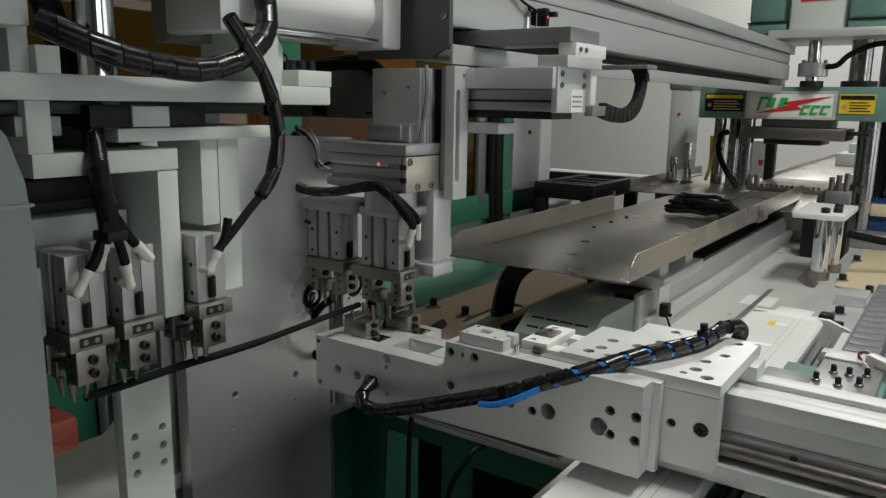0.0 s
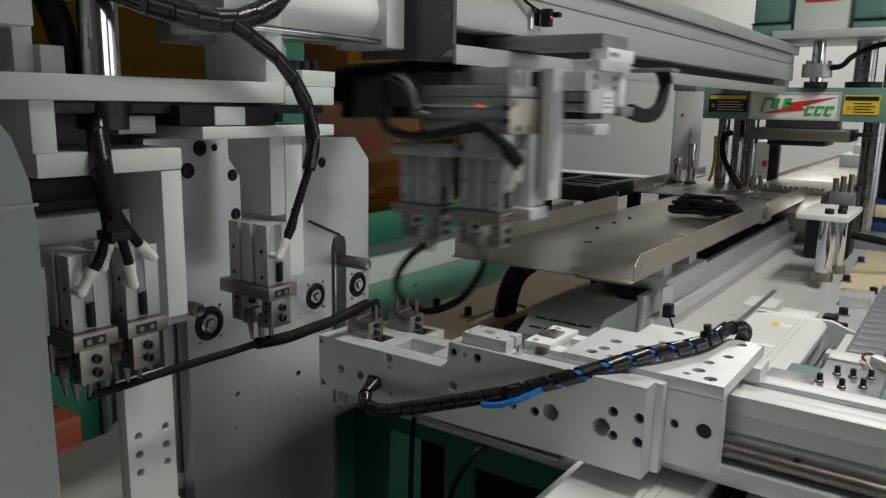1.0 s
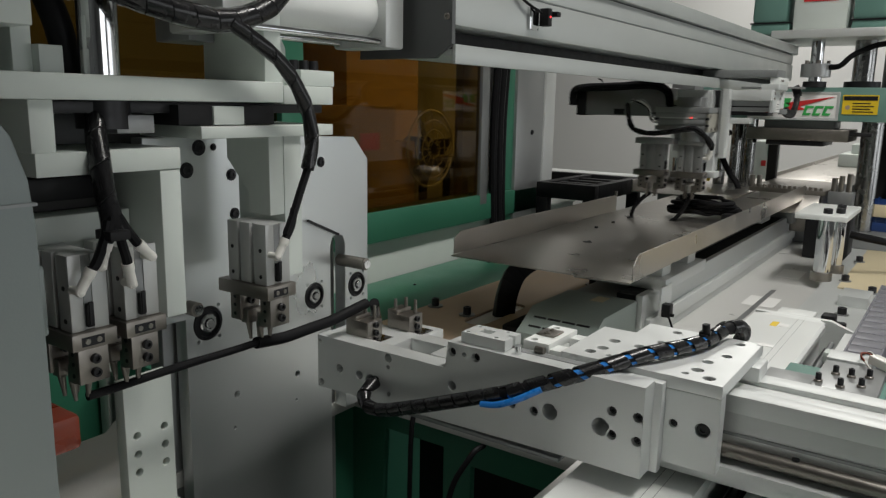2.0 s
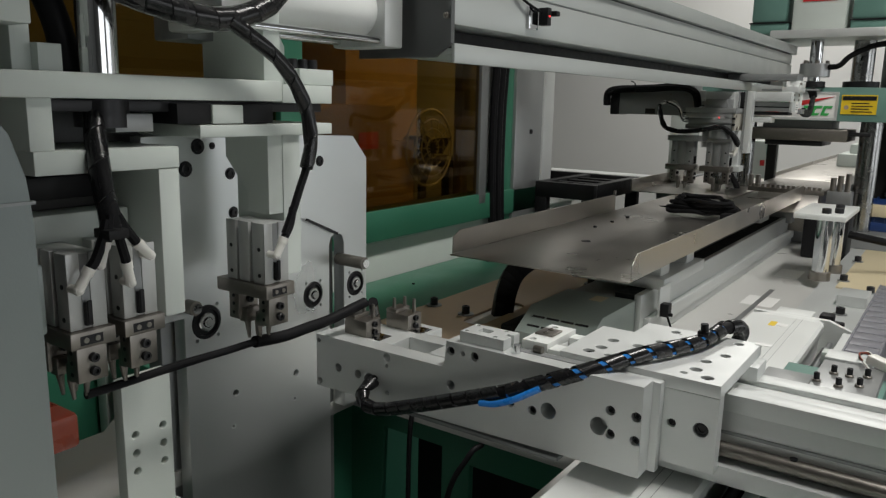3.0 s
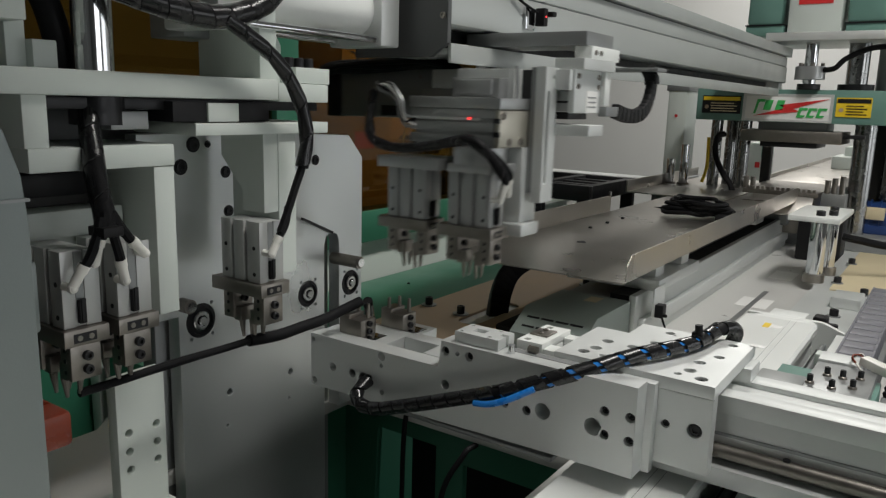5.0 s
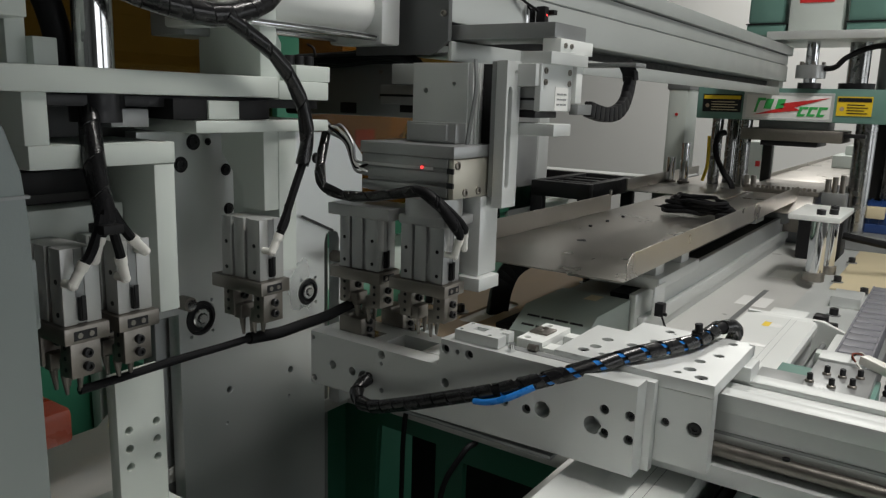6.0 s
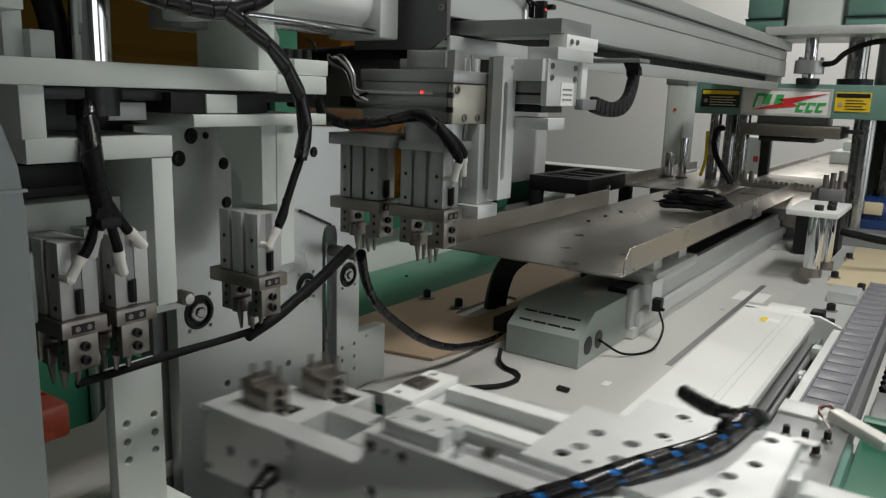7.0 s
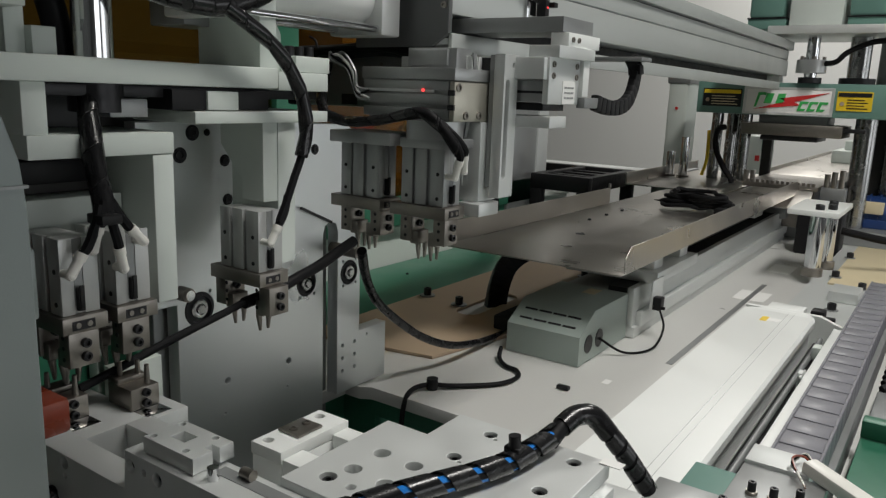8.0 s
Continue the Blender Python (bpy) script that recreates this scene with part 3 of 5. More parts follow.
fitting(g1, (0.0305, 0.006, 0.118), (0.045, 0.010, 0.136), [(0.046, 0.012, 0.140), (0.046, 0.014, 0.148), (0.044, 0.017, 0.158)])
g2 = thing("pneumatic_gripper", "aluminium pneumatic gripper with white hose fittings", "gripper", (-0.62, 0.376, 1.044), "wire clamps")
gripper_parts(g2, mat="alu_mid")
fitting(g2, (0.0305, -0.016, 0.098), (0.045, -0.021, 0.118), [(0.046, -0.022, 0.122), (0.046, -0.026, 0.138), (0.044, -0.029, 0.156)])
fitting(g2, (0.0305, 0.004, 0.119), (0.045, -0.010, 0.133), [(0.046, -0.013, 0.136), (0.046, -0.020, 0.146), (0.044, -0.026, 0.158)])
bundle = thing("hose_bundle", "thick black hose bundle in spiral wrap", "hose")
BP = [(-0.63, 0.368, 1.2955), (-0.615, 0.358, 1.275), (-0.60, 0.351, 1.25), (-0.59, 0.347, 1.225), (-0.58, 0.347, 1.20), (-0.577, 0.346, 1.185)]
part("hose", tube(BP, 0.0085, 8, 12), "rubber", bundle)
part("wrap", wrap_band(BP, 0.0087, 0.030, 0.0294, 0.0004), "wrap", bundle, "glossy spiral cable wrap")
part("clip", box(-0.585, -0.562, 0.334, 0.352, 1.184, 1.192), "black", bundle, "black plastic clip")

column = thing("clamp_column", "pale square column carrying a sliding wire gripper", "machine column")
part("post", sheet([(0.563, 1.108), (0.588, 1.108), (0.588, 1.2615), (0.563, 1.2615)], [], 0.075, on_x(-0.68)), "paint", column)
part("gusset", sheet([(-0.674, 1.2612), (-0.606, 1.2612), (-0.606, 1.178), (-0.640, 1.178), (-0.640, 1.200), (-0.674, 1.236)], [], 0.02, on_y(0.563)), "paint", column)
col_fingers = gripper_parts(column, -0.62, 0.537, 1.044, "alu_mid")
fitting(column, (-0.5895, 0.526, 1.140), (-0.575, 0.536, 1.16), [(-0.575, 0.543, 1.170), (-0.575, 0.548, 1.188)])
col_hose = thing("column_hose", "black hose in spiral wrap feeding the sliding gripper", "hose", (-0.575, 0.484, 1.367))
HP = [(0, -0.012, 0.003), (0, 0.030, -0.018), (0, 0.055, -0.035), (0, 0.078, -0.063), (0, 0.090, -0.092), (0, 0.091, -0.118), (0, 0.084, -0.139)]
part("hose", tube(HP, 0.0068, 8, 12), "rubber", col_hose, "black hose")
part("wrap", wrap_band(HP, 0.0070, 0.034, 0.0334, 0.0004), "wrap", col_hose, "glossy spiral cable wrap")
part("thin_hose", tube([HP[-2], (0, 0.084, -0.139), (0, 0.074, -0.160), (0, 0.062, -0.186), (0, 0.052, -0.205)], 0.0042, 6, 8), "rubber", col_hose, "thin black hose")
top_hose = thing("overhead_hose", "glossy black spiral-wrapped hose hanging in an arc", "hose")
TH = [(-0.60, 0.33, 1.402), (-0.585, 0.368, 1.385), (-0.58, 0.396, 1.377), (-0.58, 0.429, 1.372), (-0.58, 0.465, 1.370), (-0.58, 0.499, 1.377), (-0.585, 0.535, 1.394), (-0.60, 0.565, 1.425), (-0.62, 0.57, 1.48)]
part("hose", tube(TH, 0.0105, 8, 12), "rubber", top_hose)
part("wrap", wrap_band(TH, 0.0107, 0.024, 0.0234, 0.0004), "wrap", top_hose, "glossy spiral cable wrap")
back_hose = thing("overhead_hose", "thick dull black hose behind the rod", "hose")
part("hose", tube([(-0.68, 0.31, 1.47), (-0.67, 0.335, 1.42), (-0.665, 0.350, 1.385), (-0.66, 0.358, 1.355), (-0.66, 0.364, 1.316)], 0.012, 8, 12), "rubber", back_hose)

cylr = thing("pneumatic_cylinder", "round aluminium pneumatic cylinder with tie rods", "pneumatic cylinder")
part("barrel", cyl((-0.655, 0.52, 1.409), (-0.655, 0.742, 1.409), 0.031, 36), "cover", cylr)
for dx, dz in ((-0.034, -0.036), (0.034, -0.036), (-0.034, 0.036), (0.034, 0.036)):
    part("tie_rod", cyl((-0.655 + dx, 0.52, 1.409 + dz), (-0.655 + dx, 0.742, 1.409 + dz), 0.0045, 14), "chrome", cylr)
part("end_cap", box(-0.70, -0.612, 0.742, 0.778, 1.365, 1.453, 0.003), "alu", cylr)
part("rear_cap", box(-0.70, -0.612, 0.495, 0.52, 1.365, 1.453, 0.003), "alu", cylr)
part("mount", box(-0.76, -0.70, 0.52, 0.575, 1.36, 1.45, 0.002), "alu_dark", cylr)

# ---- transfer arm ----
arm = thing("transfer_arm", "silver aluminium transfer arm with wire chucks", "machine arm")
FH = [(-0.608, 0.975, 0.0052), (-0.576, 0.974, 0.0052), (-0.531, 1.005, 0.0052), (-0.531, 0.994, 0.0024), (-0.441, 1.032, 0.005), (-0.425, 1.032, 0.0026), (-0.410, 1.032, 0.005), (-0.44, 0.993, 0.0052),
      (-0.364, 0.991, 0.0045), (-0.338, 0.990, 0.0048), (-0.320, 0.994, 0.0085), (-0.265, 0.993, 0.009), (-0.254, 1.012, 0.0048), (-0.253, 0.988, 0.0048), (-0.228, 1.012, 0.0048), (-0.228, 0.988, 0.0048),
      (-0.53, 0.961, 0.003), (-0.6405, 1.004, 0.0028), (-0.639, 0.951, 0.004), (-0.557, 0.970, 0.009)]
part("front_plate", sheet([(-0.645, 0.944), (-0.30, 0.951), (-0.2225, 0.951), (-0.2225, 1.043), (-0.447, 1.043), (-0.450, 1.012), (-0.645, 1.012)], FH, 0.025, on_y(0.675)), "alu", arm)
part("core", box(-0.640, -0.41, 0.6755, 0.681, 0.946, 1.0, 0), "alu_dark", arm)
part("second_plate", box(-0.40, -0.2150, 0.6755, 0.6865, 0.949, 1.041), "alu", arm)
part("bottom_flange", box(-0.53, -0.31, 0.656, 0.70, 0.9385, 0.9435), "alu_dark", arm)
part("tip_bed", box(-0.645, -0.545, 0.675, 0.735, 0.95, 1.0115), "alu", arm)
part("tip_wall", box(-0.545, -0.455, 0.712, 0.735, 0.95, 1.0118), "alu", arm)
part("tip_end", box(-0.490, -0.460, 0.676, 0.7115, 0.95, 1.0125), "alu", arm)
part("tip_floor", box(-0.545, -0.46, 0.676, 0.712, 0.95, 0.972), "alu", arm)
part("small_foot", box(-0.545, -0.48, 0.675, 0.72, 0.932, 0.949), "alu", arm)
for x, z in ((-0.254, 1.012), (-0.253, 0.988), (-0.228, 1.012), (-0.228, 0.988), (-0.364, 0.991), (-0.338, 0.990), (-0.441, 1.032), (-0.410, 1.032)):
    bolt(arm, x, 0.658, z, FACE_MY, 0.0042, 0.004)
for x, y in ((-0.598, 0.688), (-0.575, 0.742)):
    ch = part("wire_chuck", bx(box(x - 0.021, x + 0.015, y - 0.014, y + 0.014, 1.012, 1.032), x - 0.021, x - 0.004, y - 0.014, y + 0.014, 1.032, 1.037), "steel", arm, "worn steel wire chuck")
    for dx, dy in ((-0.014, -0.006), (-0.008, 0.008), (0.009, 0.006)):
        part("pin", cyl((x + dx, y + dy, 1.028), (x + dx, y + dy, 1.050), 0.003, 10, 0.002), "steel", ch)
    for zz in (1.017, 1.027):
        b = bolt_bm(0.0038, 0.004)
        bmesh.ops.transform(b, matrix=Matrix.Translation((x + 0.015, y, zz)) @ FACE_X, verts=b.verts)
        part("bolt", b, "bolt", ch)
    part("rail_foot", box(x - 0.015, x + 0.034, y - 0.012, y + 0.014, 1.0, 1.0118, 0.0008), "chrome", ch)
part("tail_bed", box(-0.60, -0.535, 0.7355, 0.768, 0.97, 1.0115), "alu", arm)
part("jaw_block", sheet([(-0.433, 0.656), (-0.378, 0.656), (-0.378, 0.672), (-0.386, 0.672), (-0.386, 0.678), (-0.378, 0.678), (-0.378, 0.690), (-0.433, 0.690)],
                             [[(-0.418, 0.668), (-0.403, 0.668), (-0.403, 0.679), (-0.418, 0.679)], (-0.428, 0.661, 0.0025), (-0.428, 0.685, 0.0025), (-0.392, 0.661, 0.0025), (-0.392, 0.686, 0.0025)], 0.012, on_z(1.0435)), "alu", arm,
          "milled aluminium jaw block")
part("groove", box(-0.372, -0.29, 0.668, 0.678, 1.0425, 1.0436, 0), "alu_dark", arm, "dark milled groove")
part("stop_screw", cyl((-0.365, 0.662, 1.043), (-0.365, 0.662, 1.052), 0.004, 12), "chrome", arm)
part("stop_screw", cyl((-0.352, 0.676, 1.047), (-0.342, 0.676, 1.047), 0.004, 12), "steel", arm)
TH2 = [(-0.252, 0.829, 0.0052), (-0.254, 0.783, 0.0052), (-0.297, 0.755, 0.0062), (-0.268, 0.754, 0.0062), (-0.298, 0.725, 0.0062), (-0.304, 0.707, 0.006), (-0.268, 0.723, 0.0062), (-0.283, 0.706, 0.0035),
       (-0.183, 0.829, 0.0052), (-0.184, 0.779, 0.0052), (-0.195, 0.749, 0.0055), (-0.196, 0.719, 0.006), (-0.203, 0.703, 0.0035), (-0.180, 0.702, 0.006), (-0.245, 0.824, 0.0015), (-0.247, 0.778, 0.0015)]
part("block_top", sheet([(-0.328, 0.687), (-0.163, 0.687), (-0.163, 0.846), (-0.290, 0.846), (-0.290, 0.80), (-0.328, 0.80)], TH2, 0.013, on_z(1.034)), "alu", arm)
part("block_front", sheet([(-0.328, 0.958), (-0.163, 0.958), (-0.163, 1.0338), (-0.328, 1.0338)], [(-0.178, 0.9995, 0.0072), (-0.206, 0.9995, 0.0042)], 0.016, on_y(0.703)), "alu", arm)
bolt(arm, -0.178, 0.693, 0.9995, FACE_MY, 0.0064, 0.003)
bolt(arm, -0.206, 0.693, 0.9995, FACE_MY, 0.0038, 0.003)
part("block_body", box(-0.328, -0.19, 0.7035, 0.716, 0.97, 1.0335, 0), "alu_dark", arm)
part("carriage_cap", box(-0.300, -0.155, 0.80, 0.838, 1.018, 1.0338), "alu", arm)
for x, y in ((-0.252, 0.829), (-0.254, 0.783), (-0.304, 0.707), (-0.183, 0.829), (-0.184, 0.779), (-0.180, 0.702)):
    bolt(arm, x, y, 1.041, FACE_Z, 0.0042, 0.004)
CP = [(-0.548, 0.668, 0.972), (-0.551, 0.640, 0.970), (-0.547, 0.624, 0.957), (-0.52, 0.619, 0.954), (-0.47, 0.618, 0.971), (-0.42, 0.618, 0.990), (-0.352, 0.622, 1.016), (-0.291, 0.648, 1.041),
      (-0.247, 0.701, 1.0555), (-0.218, 0.760, 1.0565), (-0.209, 0.792, 1.0565), (-0.204, 0.833, 1.058), (-0.203, 0.841, 1.0595)]
hose = part("cable_loom", tube(CP, 0.0062, 8, 12), "rubber", arm, "black spiral-wrapped cable loom with blue hoses")
part("wrap", wrap_band(CP[:7], 0.0072, 0.019, 0.0175), "wrap", hose, "glossy black spiral wrap")
part("wrap", wrap_band(CP[6:], 0.0074, 0.026, 0.0205), "wrap", hose, "glossy black spiral wrap")
for k in (0, 1):
    part("blue_hose", tube([Vector(p) + Vector((0.0012, -0.0030 + 0.001 * k, -0.0025 + 0.005 * k)) for p in CP[6:12]], 0.0036, 8, 8), "blue", hose, "bright blue pneumatic hose")
part("blue_hose", tube([(-0.378, 0.6125, 1.000), (-0.360, 0.6115, 1.004), (-0.340, 0.6145, 1.013), (-0.318, 0.626, 1.026)], 0.0034, 8, 8), "blue", hose, "bright blue pneumatic hose")
part("cable_tie", bx(cyl((-0.2095, 0.79, 1.064), (-0.2105, 0.79, 1.074), 0.0042, 12), -0.2165, -0.2045, 0.786, 0.794, 1.061, 1.066, 0.001), "black", hose, "black cable tie")
tail_end = part("cable_tail", tube(TAIL := [(0, -0.008, -0.002), (0.001, 0.008, 0.004), (0.005, 0.024, 0.0085), (0.014, 0.035, 0.007), (0.026, 0.040, -0.006), (0.038, 0.048, -0.024), (0.052, 0.064, -0.054)], 0.0066, 8, 12), "rubber", arm, "loose black end of the cable loom")
part("tape_wrap", tube(TAIL[1:5], 0.0080, 8, 12), "wrap", tail_end, "black tape round the bend")
part("wrap", wrap_band(TAIL[3:], 0.0070, 0.014, 0.0115), "wrap", tail_end, "glossy black spiral wrap")
part("tape", box(-0.168, -0.152, 0.838, 0.848, 1.0473, 1.0479, 0), "paper", arm, "scrap of cream tape")

saddle = thing("cross_rail", "silver aluminium cross rail on a bolted saddle", "linear rail")
part("extrusion", box(-0.31, 0.62, 0.722, 0.832, 0.963, 1.0118, 0.001), "alu", saddle)
for y0, y1, z1 in ((0.718, 0.740, 1.030), (0.755, 0.790, 1.018), (0.806, 0.832, 1.018)):
    part("top_rib", box(-0.31, 0.62, y0, y1, 1.012, z1, 0.001), "alu", saddle)
part("lower_flange", box(-0.30, 0.62, 0.702, 0.832, 0.944, 0.9625), "alu", saddle)
part("guide_track", cyl((-0.30, 0.7165, 0.974), (0.62, 0.7165, 0.974), 0.0075, 20), "steel", saddle, "shiny steel guide track")
part("t_groove", box(-0.30, 0.62, 0.7205, 0.7225, 0.988, 0.991, 0), "alu_dark", saddle)
for k in range(7):
    part("track_screw", cyl((-0.10 + 0.11 * k, 0.7165, 0.9812), (-0.10 + 0.11 * k, 0.7165, 0.983), 0.0035, 12), "bolt", saddle)
part("stop_block", box(-0.165, -0.145, 0.735, 0.82, 0.985, 1.006), "alu", saddle)
part("saddle_plate", box(-0.176, -0.124, 0.86, 0.968, 0.972, 0.984), "alu_grey", saddle)
part("bolt_plate", box(-0.1235, -0.055, 0.86, 1.04, 0.972, 0.985), "alu_grey", saddle)
part("chain_bracket", box(-0.1235, -0.070, 1.041, 1.08, 0.972, 0.988), "alu", saddle)
part("saddle_base", box(-0.30, -0.05, 0.74, 1.00, 0.933, 0.944), "alu", saddle)
part("saddle_riser", box(-0.165, -0.05, 0.845, 1.04, 0.944, 0.972), "green_grey", saddle)
for x, y in ((-0.118, 0.945), (-0.105, 0.985), (-0.088, 0.985), (-0.074, 0.955), (-0.094, 0.94), (-0.070, 0.995)):
    bolt(saddle, x, y, 0.985, FACE_Z, 0.0050, 0.003, "steel")
    bolt(saddle, x, y, 0.988, FACE_Z, 0.0034, 0.008)
part("connector", bx(bmesh.new(), -0.008, 0.008, -0.032, 0.032, -0.006, 0.006, 0.0025, Matrix.Translation((-0.047, 1.035, 0.99)) @ pose(0, 0, 0, 6, 0, 58)), "white_plastic", saddle, "cream plug connector")
for k in range(3):
    part("wire", tube([(-0.068, 1.05, 0.992), (-0.078, 1.058 + 0.004 * k, 0.997), (-0.086, 1.048, 0.998 - 0.003 * k), (-0.080, 1.036, 0.992), (-0.07, 1.02, 0.987)], 0.0011, 6, 6), ("red_wood", "rubber", "white_plastic")[k], saddle)

slide = thing("slide_unit", "compact white slide unit with two rails beside the transfer arm", "slide unit")
part("head", sheet([(-0.392, 0.722), (-0.360, 0.722), (-0.360, 0.795), (-0.392, 0.795)], [(-0.383, 0.731, 0.0042), (-0.383, 0.786, 0.0042)], 0.010, on_z(1.028)), "cover", slide)
part("head_block", box(-0.3915, -0.360, 0.7225, 0.7945, 0.985, 1.0278), "cover", slide)
part("rail", box(-0.3598, -0.175, 0.723, 0.744, 0.99, 1.0325), "cover", slide)
part("rail", box(-0.3598, -0.175, 0.776, 0.794, 0.99, 1.0325), "cover", slide)
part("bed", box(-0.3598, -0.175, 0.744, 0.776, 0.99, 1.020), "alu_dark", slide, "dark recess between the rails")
part("clamp_plate", box(-0.389, -0.366, 0.746, 0.772, 1.0382, 1.0405), "steel", slide)
for x, y in ((-0.378, 0.752), (-0.378, 0.766)):
    bolt(slide, x, y, 1.0405, FACE_Z, 0.0035, 0.0015, "steel")
for y in (0.731, 0.786):
    bolt(slide, -0.383, y, 1.030, FACE_Z, 0.0036, 0.003, "steel")

# ---- cross actuator, its cable chain and the bench on that side ----
wa = thing("cross_actuator", "white covered linear actuator lying on the table", "linear actuator")
part("cover", sheet([(-0.318, 0.872), (-0.297, 0.9305), (-0.181, 0.9305), (-0.177, 0.926), (-0.177, 0.915), (-0.183, 0.915), (-0.183, 0.872)], [], 1.13, on_y(1.43)), "cover", wa)
part("far_bevel", sheet([(-0.297, 1.430), (-0.177, 1.430), (-0.190, 1.452), (-0.270, 1.452)], [], 0.006, on_z(0.9242)), "cover", wa)
part("far_face", box(-0.270, -0.190, 1.444, 1.4515, 0.872, 0.924, 0.001), "cover", wa)
for x in (-0.222, -0.212):
    part("cover_line", box(x, x + 0.0007, 0.3, 1.43, 0.9304, 0.9307, 0), "alu_grey", wa)
part("body", box(-0.320, -0.148, 0.29, 1.44, 0.851, 0.872, 0.002), "alu_grey", wa)
part("inner_track", box(-0.174, -0.152, 0.3, 1.42, 0.872, 0.890, 0.001), "bolt", wa, "dark inner track")
part("track_rod", cyl((-0.163, 0.3, 0.897), (-0.163, 1.42, 0.897), 0.0045, 12), "alu_dark", wa, "grey guide rod")
part("side_rail", box(-0.146, -0.134, 0.29, 1.44, 0.851, 0.912, 0.0015), "green_grey", wa)
# white strip added so that the side rail's top edge is bright
part("bright_top_strip", box(-0.147, -0.133, 0.29, 1.44, 0.9123, 0.9165, 0.001), "cover", wa)
part("end_plate", sheet([(-0.300, 0.851), (-0.136, 0.851), (-0.136, 0.916), (-0.172, 0.9295), (-0.300, 0.9295)], [], 0.012, on_y(1.466)), "cover", wa)
part("end_motor", box(-0.262, -0.190, 1.467, 1.53, 0.855, 0.915, 0.003), "alu", wa)
part("motor_cap", box(-0.268, -0.205, 1.475, 1.525, 0.9155, 0.926, 0.002), "cover", wa)
part("plug", bx(box(-0.192, -0.168, 1.470, 1.50, 0.905, 0.935, 0.004), -0.172, -0.150, 1.464, 1.482, 0.900, 0.926, 0.003), "black", wa, "black connector plug")
part("sensor_clip", bx(box(-0.153, -0.1465, 1.13, 1.15, 0.890, 0.925, 0.001), -0.149, -0.146, 1.12, 1.16, 0.917, 0.923, 0.001), "alu", wa, "small zinc sensor clip")
part("rod_clip", box(-0.160, -0.147, 1.30, 1.325, 0.895, 0.917, 0.002), "paint", wa)
part("warning_label", box(-0.255, -0.244, 1.355, 1.385, 0.9306, 0.9311, 0), "yellow", wa, "small yellow label")
part("pale_label", box(-0.243, -0.225, 1.36, 1.38, 0.9306, 0.9311, 0), "paper", wa, "faded paper label")

chain = thing("cable_chain", "grey plastic cable chain with square links", "cable chain")
link_bm = bmesh.new()
bx(link_bm, -0.0225, 0.0225, -0.0198, 0.0198, 0.018, 0.0215, 0.0010)
bx(link_bm, -0.026, -0.0225, -0.022, 0.022, -0.012, 0.0225, 0.001)
bx(link_bm, 0.0225, 0.026, -0.022, 0.022, -0.012, 0.0225, 0.001)
link = part("chain_link", link_bm, "chain", chain)
link.location = (-0.104, 0.80, 0.908)
for k in range(1, 25):
    again(link, chain, Matrix.Translation((-0.104, 0.80 + 0.0425 * k, 0.908)))
part("inner_cable", box(-0.122, -0.086, 0.78, 1.84, 0.900, 0.918, 0.003), "rubber", chain)
part("trough", box(-0.135, -0.070, 0.70, 1.85, 0.8505, 0.894, 0.002), "alu_dark", chain)

side_bench = thing("side_plate", "pale side plate with black bolts on the table", "machine plate")
part("plate", sheet([(-0.275, 1.62), (-0.14, 1.62), (-0.14, 1.90), (0.4, 1.90), (0.4, 2.65), (-0.275, 2.65)], [], 0.02, on_z(0.8505)), "alu", side_bench)
part("yellow_board", box(-0.235, 0.38, 2.02, 2.63, 0.871, 0.876, 0.001), "yellow_board", side_bench, "cream-yellow board")
for x, y, z in ((-0.228, 2.095, 0.876), (-0.231, 2.397, 0.876), (-0.16, 2.02, 0.8705), (-0.19, 1.76, 0.8705)):
    part("washer", cyl((x, y, z), (x, y, z + 0.002), 0.014, 18), "alu_dark", side_bench)
    bolt(side_bench, x, y, z + 0.002, FACE_Z, 0.009, 0.014)
part("clear_block", box(-0.21, -0.15, 1.84, 1.93, 0.871, 0.895, 0.002), "alu", side_bench)
well = thing("green_cabinet", "green painted cabinet corner with black cables", "cabinet")
part("top", box(-0.06, 0.45, 0.55, 1.08, 0.851, 0.882, 0.003), "green", well)
part("grey_shelf", box(-0.06, 0.40, 1.09, 1.30, 0.851, 0.868, 0.002), "alu_dark", well)
part("green_lip", box(-0.06, 0.45, 1.055, 1.08, 0.8825, 0.906, 0.002), "green", well, "raised green lip")
# shelf coloured black for the shade inside the cabinet
part("dark_shelf", box(-0.06, 0.40, 1.31, 1.88, 0.851, 0.858, 0.002), "dark", well, "cabinet inside with its shade coloured black")
for k in range(5):
    part("terminal_block", box(-0.03 + 0.012 * (k % 2), 0.10, 1.50 + 0.065 * k, 1.545 + 0.065 * k, 0.858, 0.882 + 0.004 * (k % 3), 0.002), "black", well, "black terminal block")
for k in range(5):
    part("cable", tube([(-0.055, 1.31 + 0.03 * k, 0.868), (-0.01, 1.36 + 0.035 * k, 0.887), (0.06, 1.40 + 0.03 * k, 0.892), (0.2, 1.36 + 0.05 * k, 0.875)], 0.0065, 6, 8), "rubber", well, "black cable")
for x, y in ((-0.03, 1.12), (-0.01, 1.17)):
    bolt(well, x, y, 0.868, FACE_Z, 0.006, 0.006)
part("clear_bracket", box(0.0, 0.06, 1.02, 1.12, 0.882, 0.93, 0.002), "alu_grey", well)

# ---- lengthwise actuator and tray ----
act = thing("lengthwise_actuator", "long grey linear actuator with a slotted motor cover", "linear actuator")
part("bed", box(-0.66, -0.472, 1.342, 2.75, 0.851, 0.872, 0.002), "alu", act)
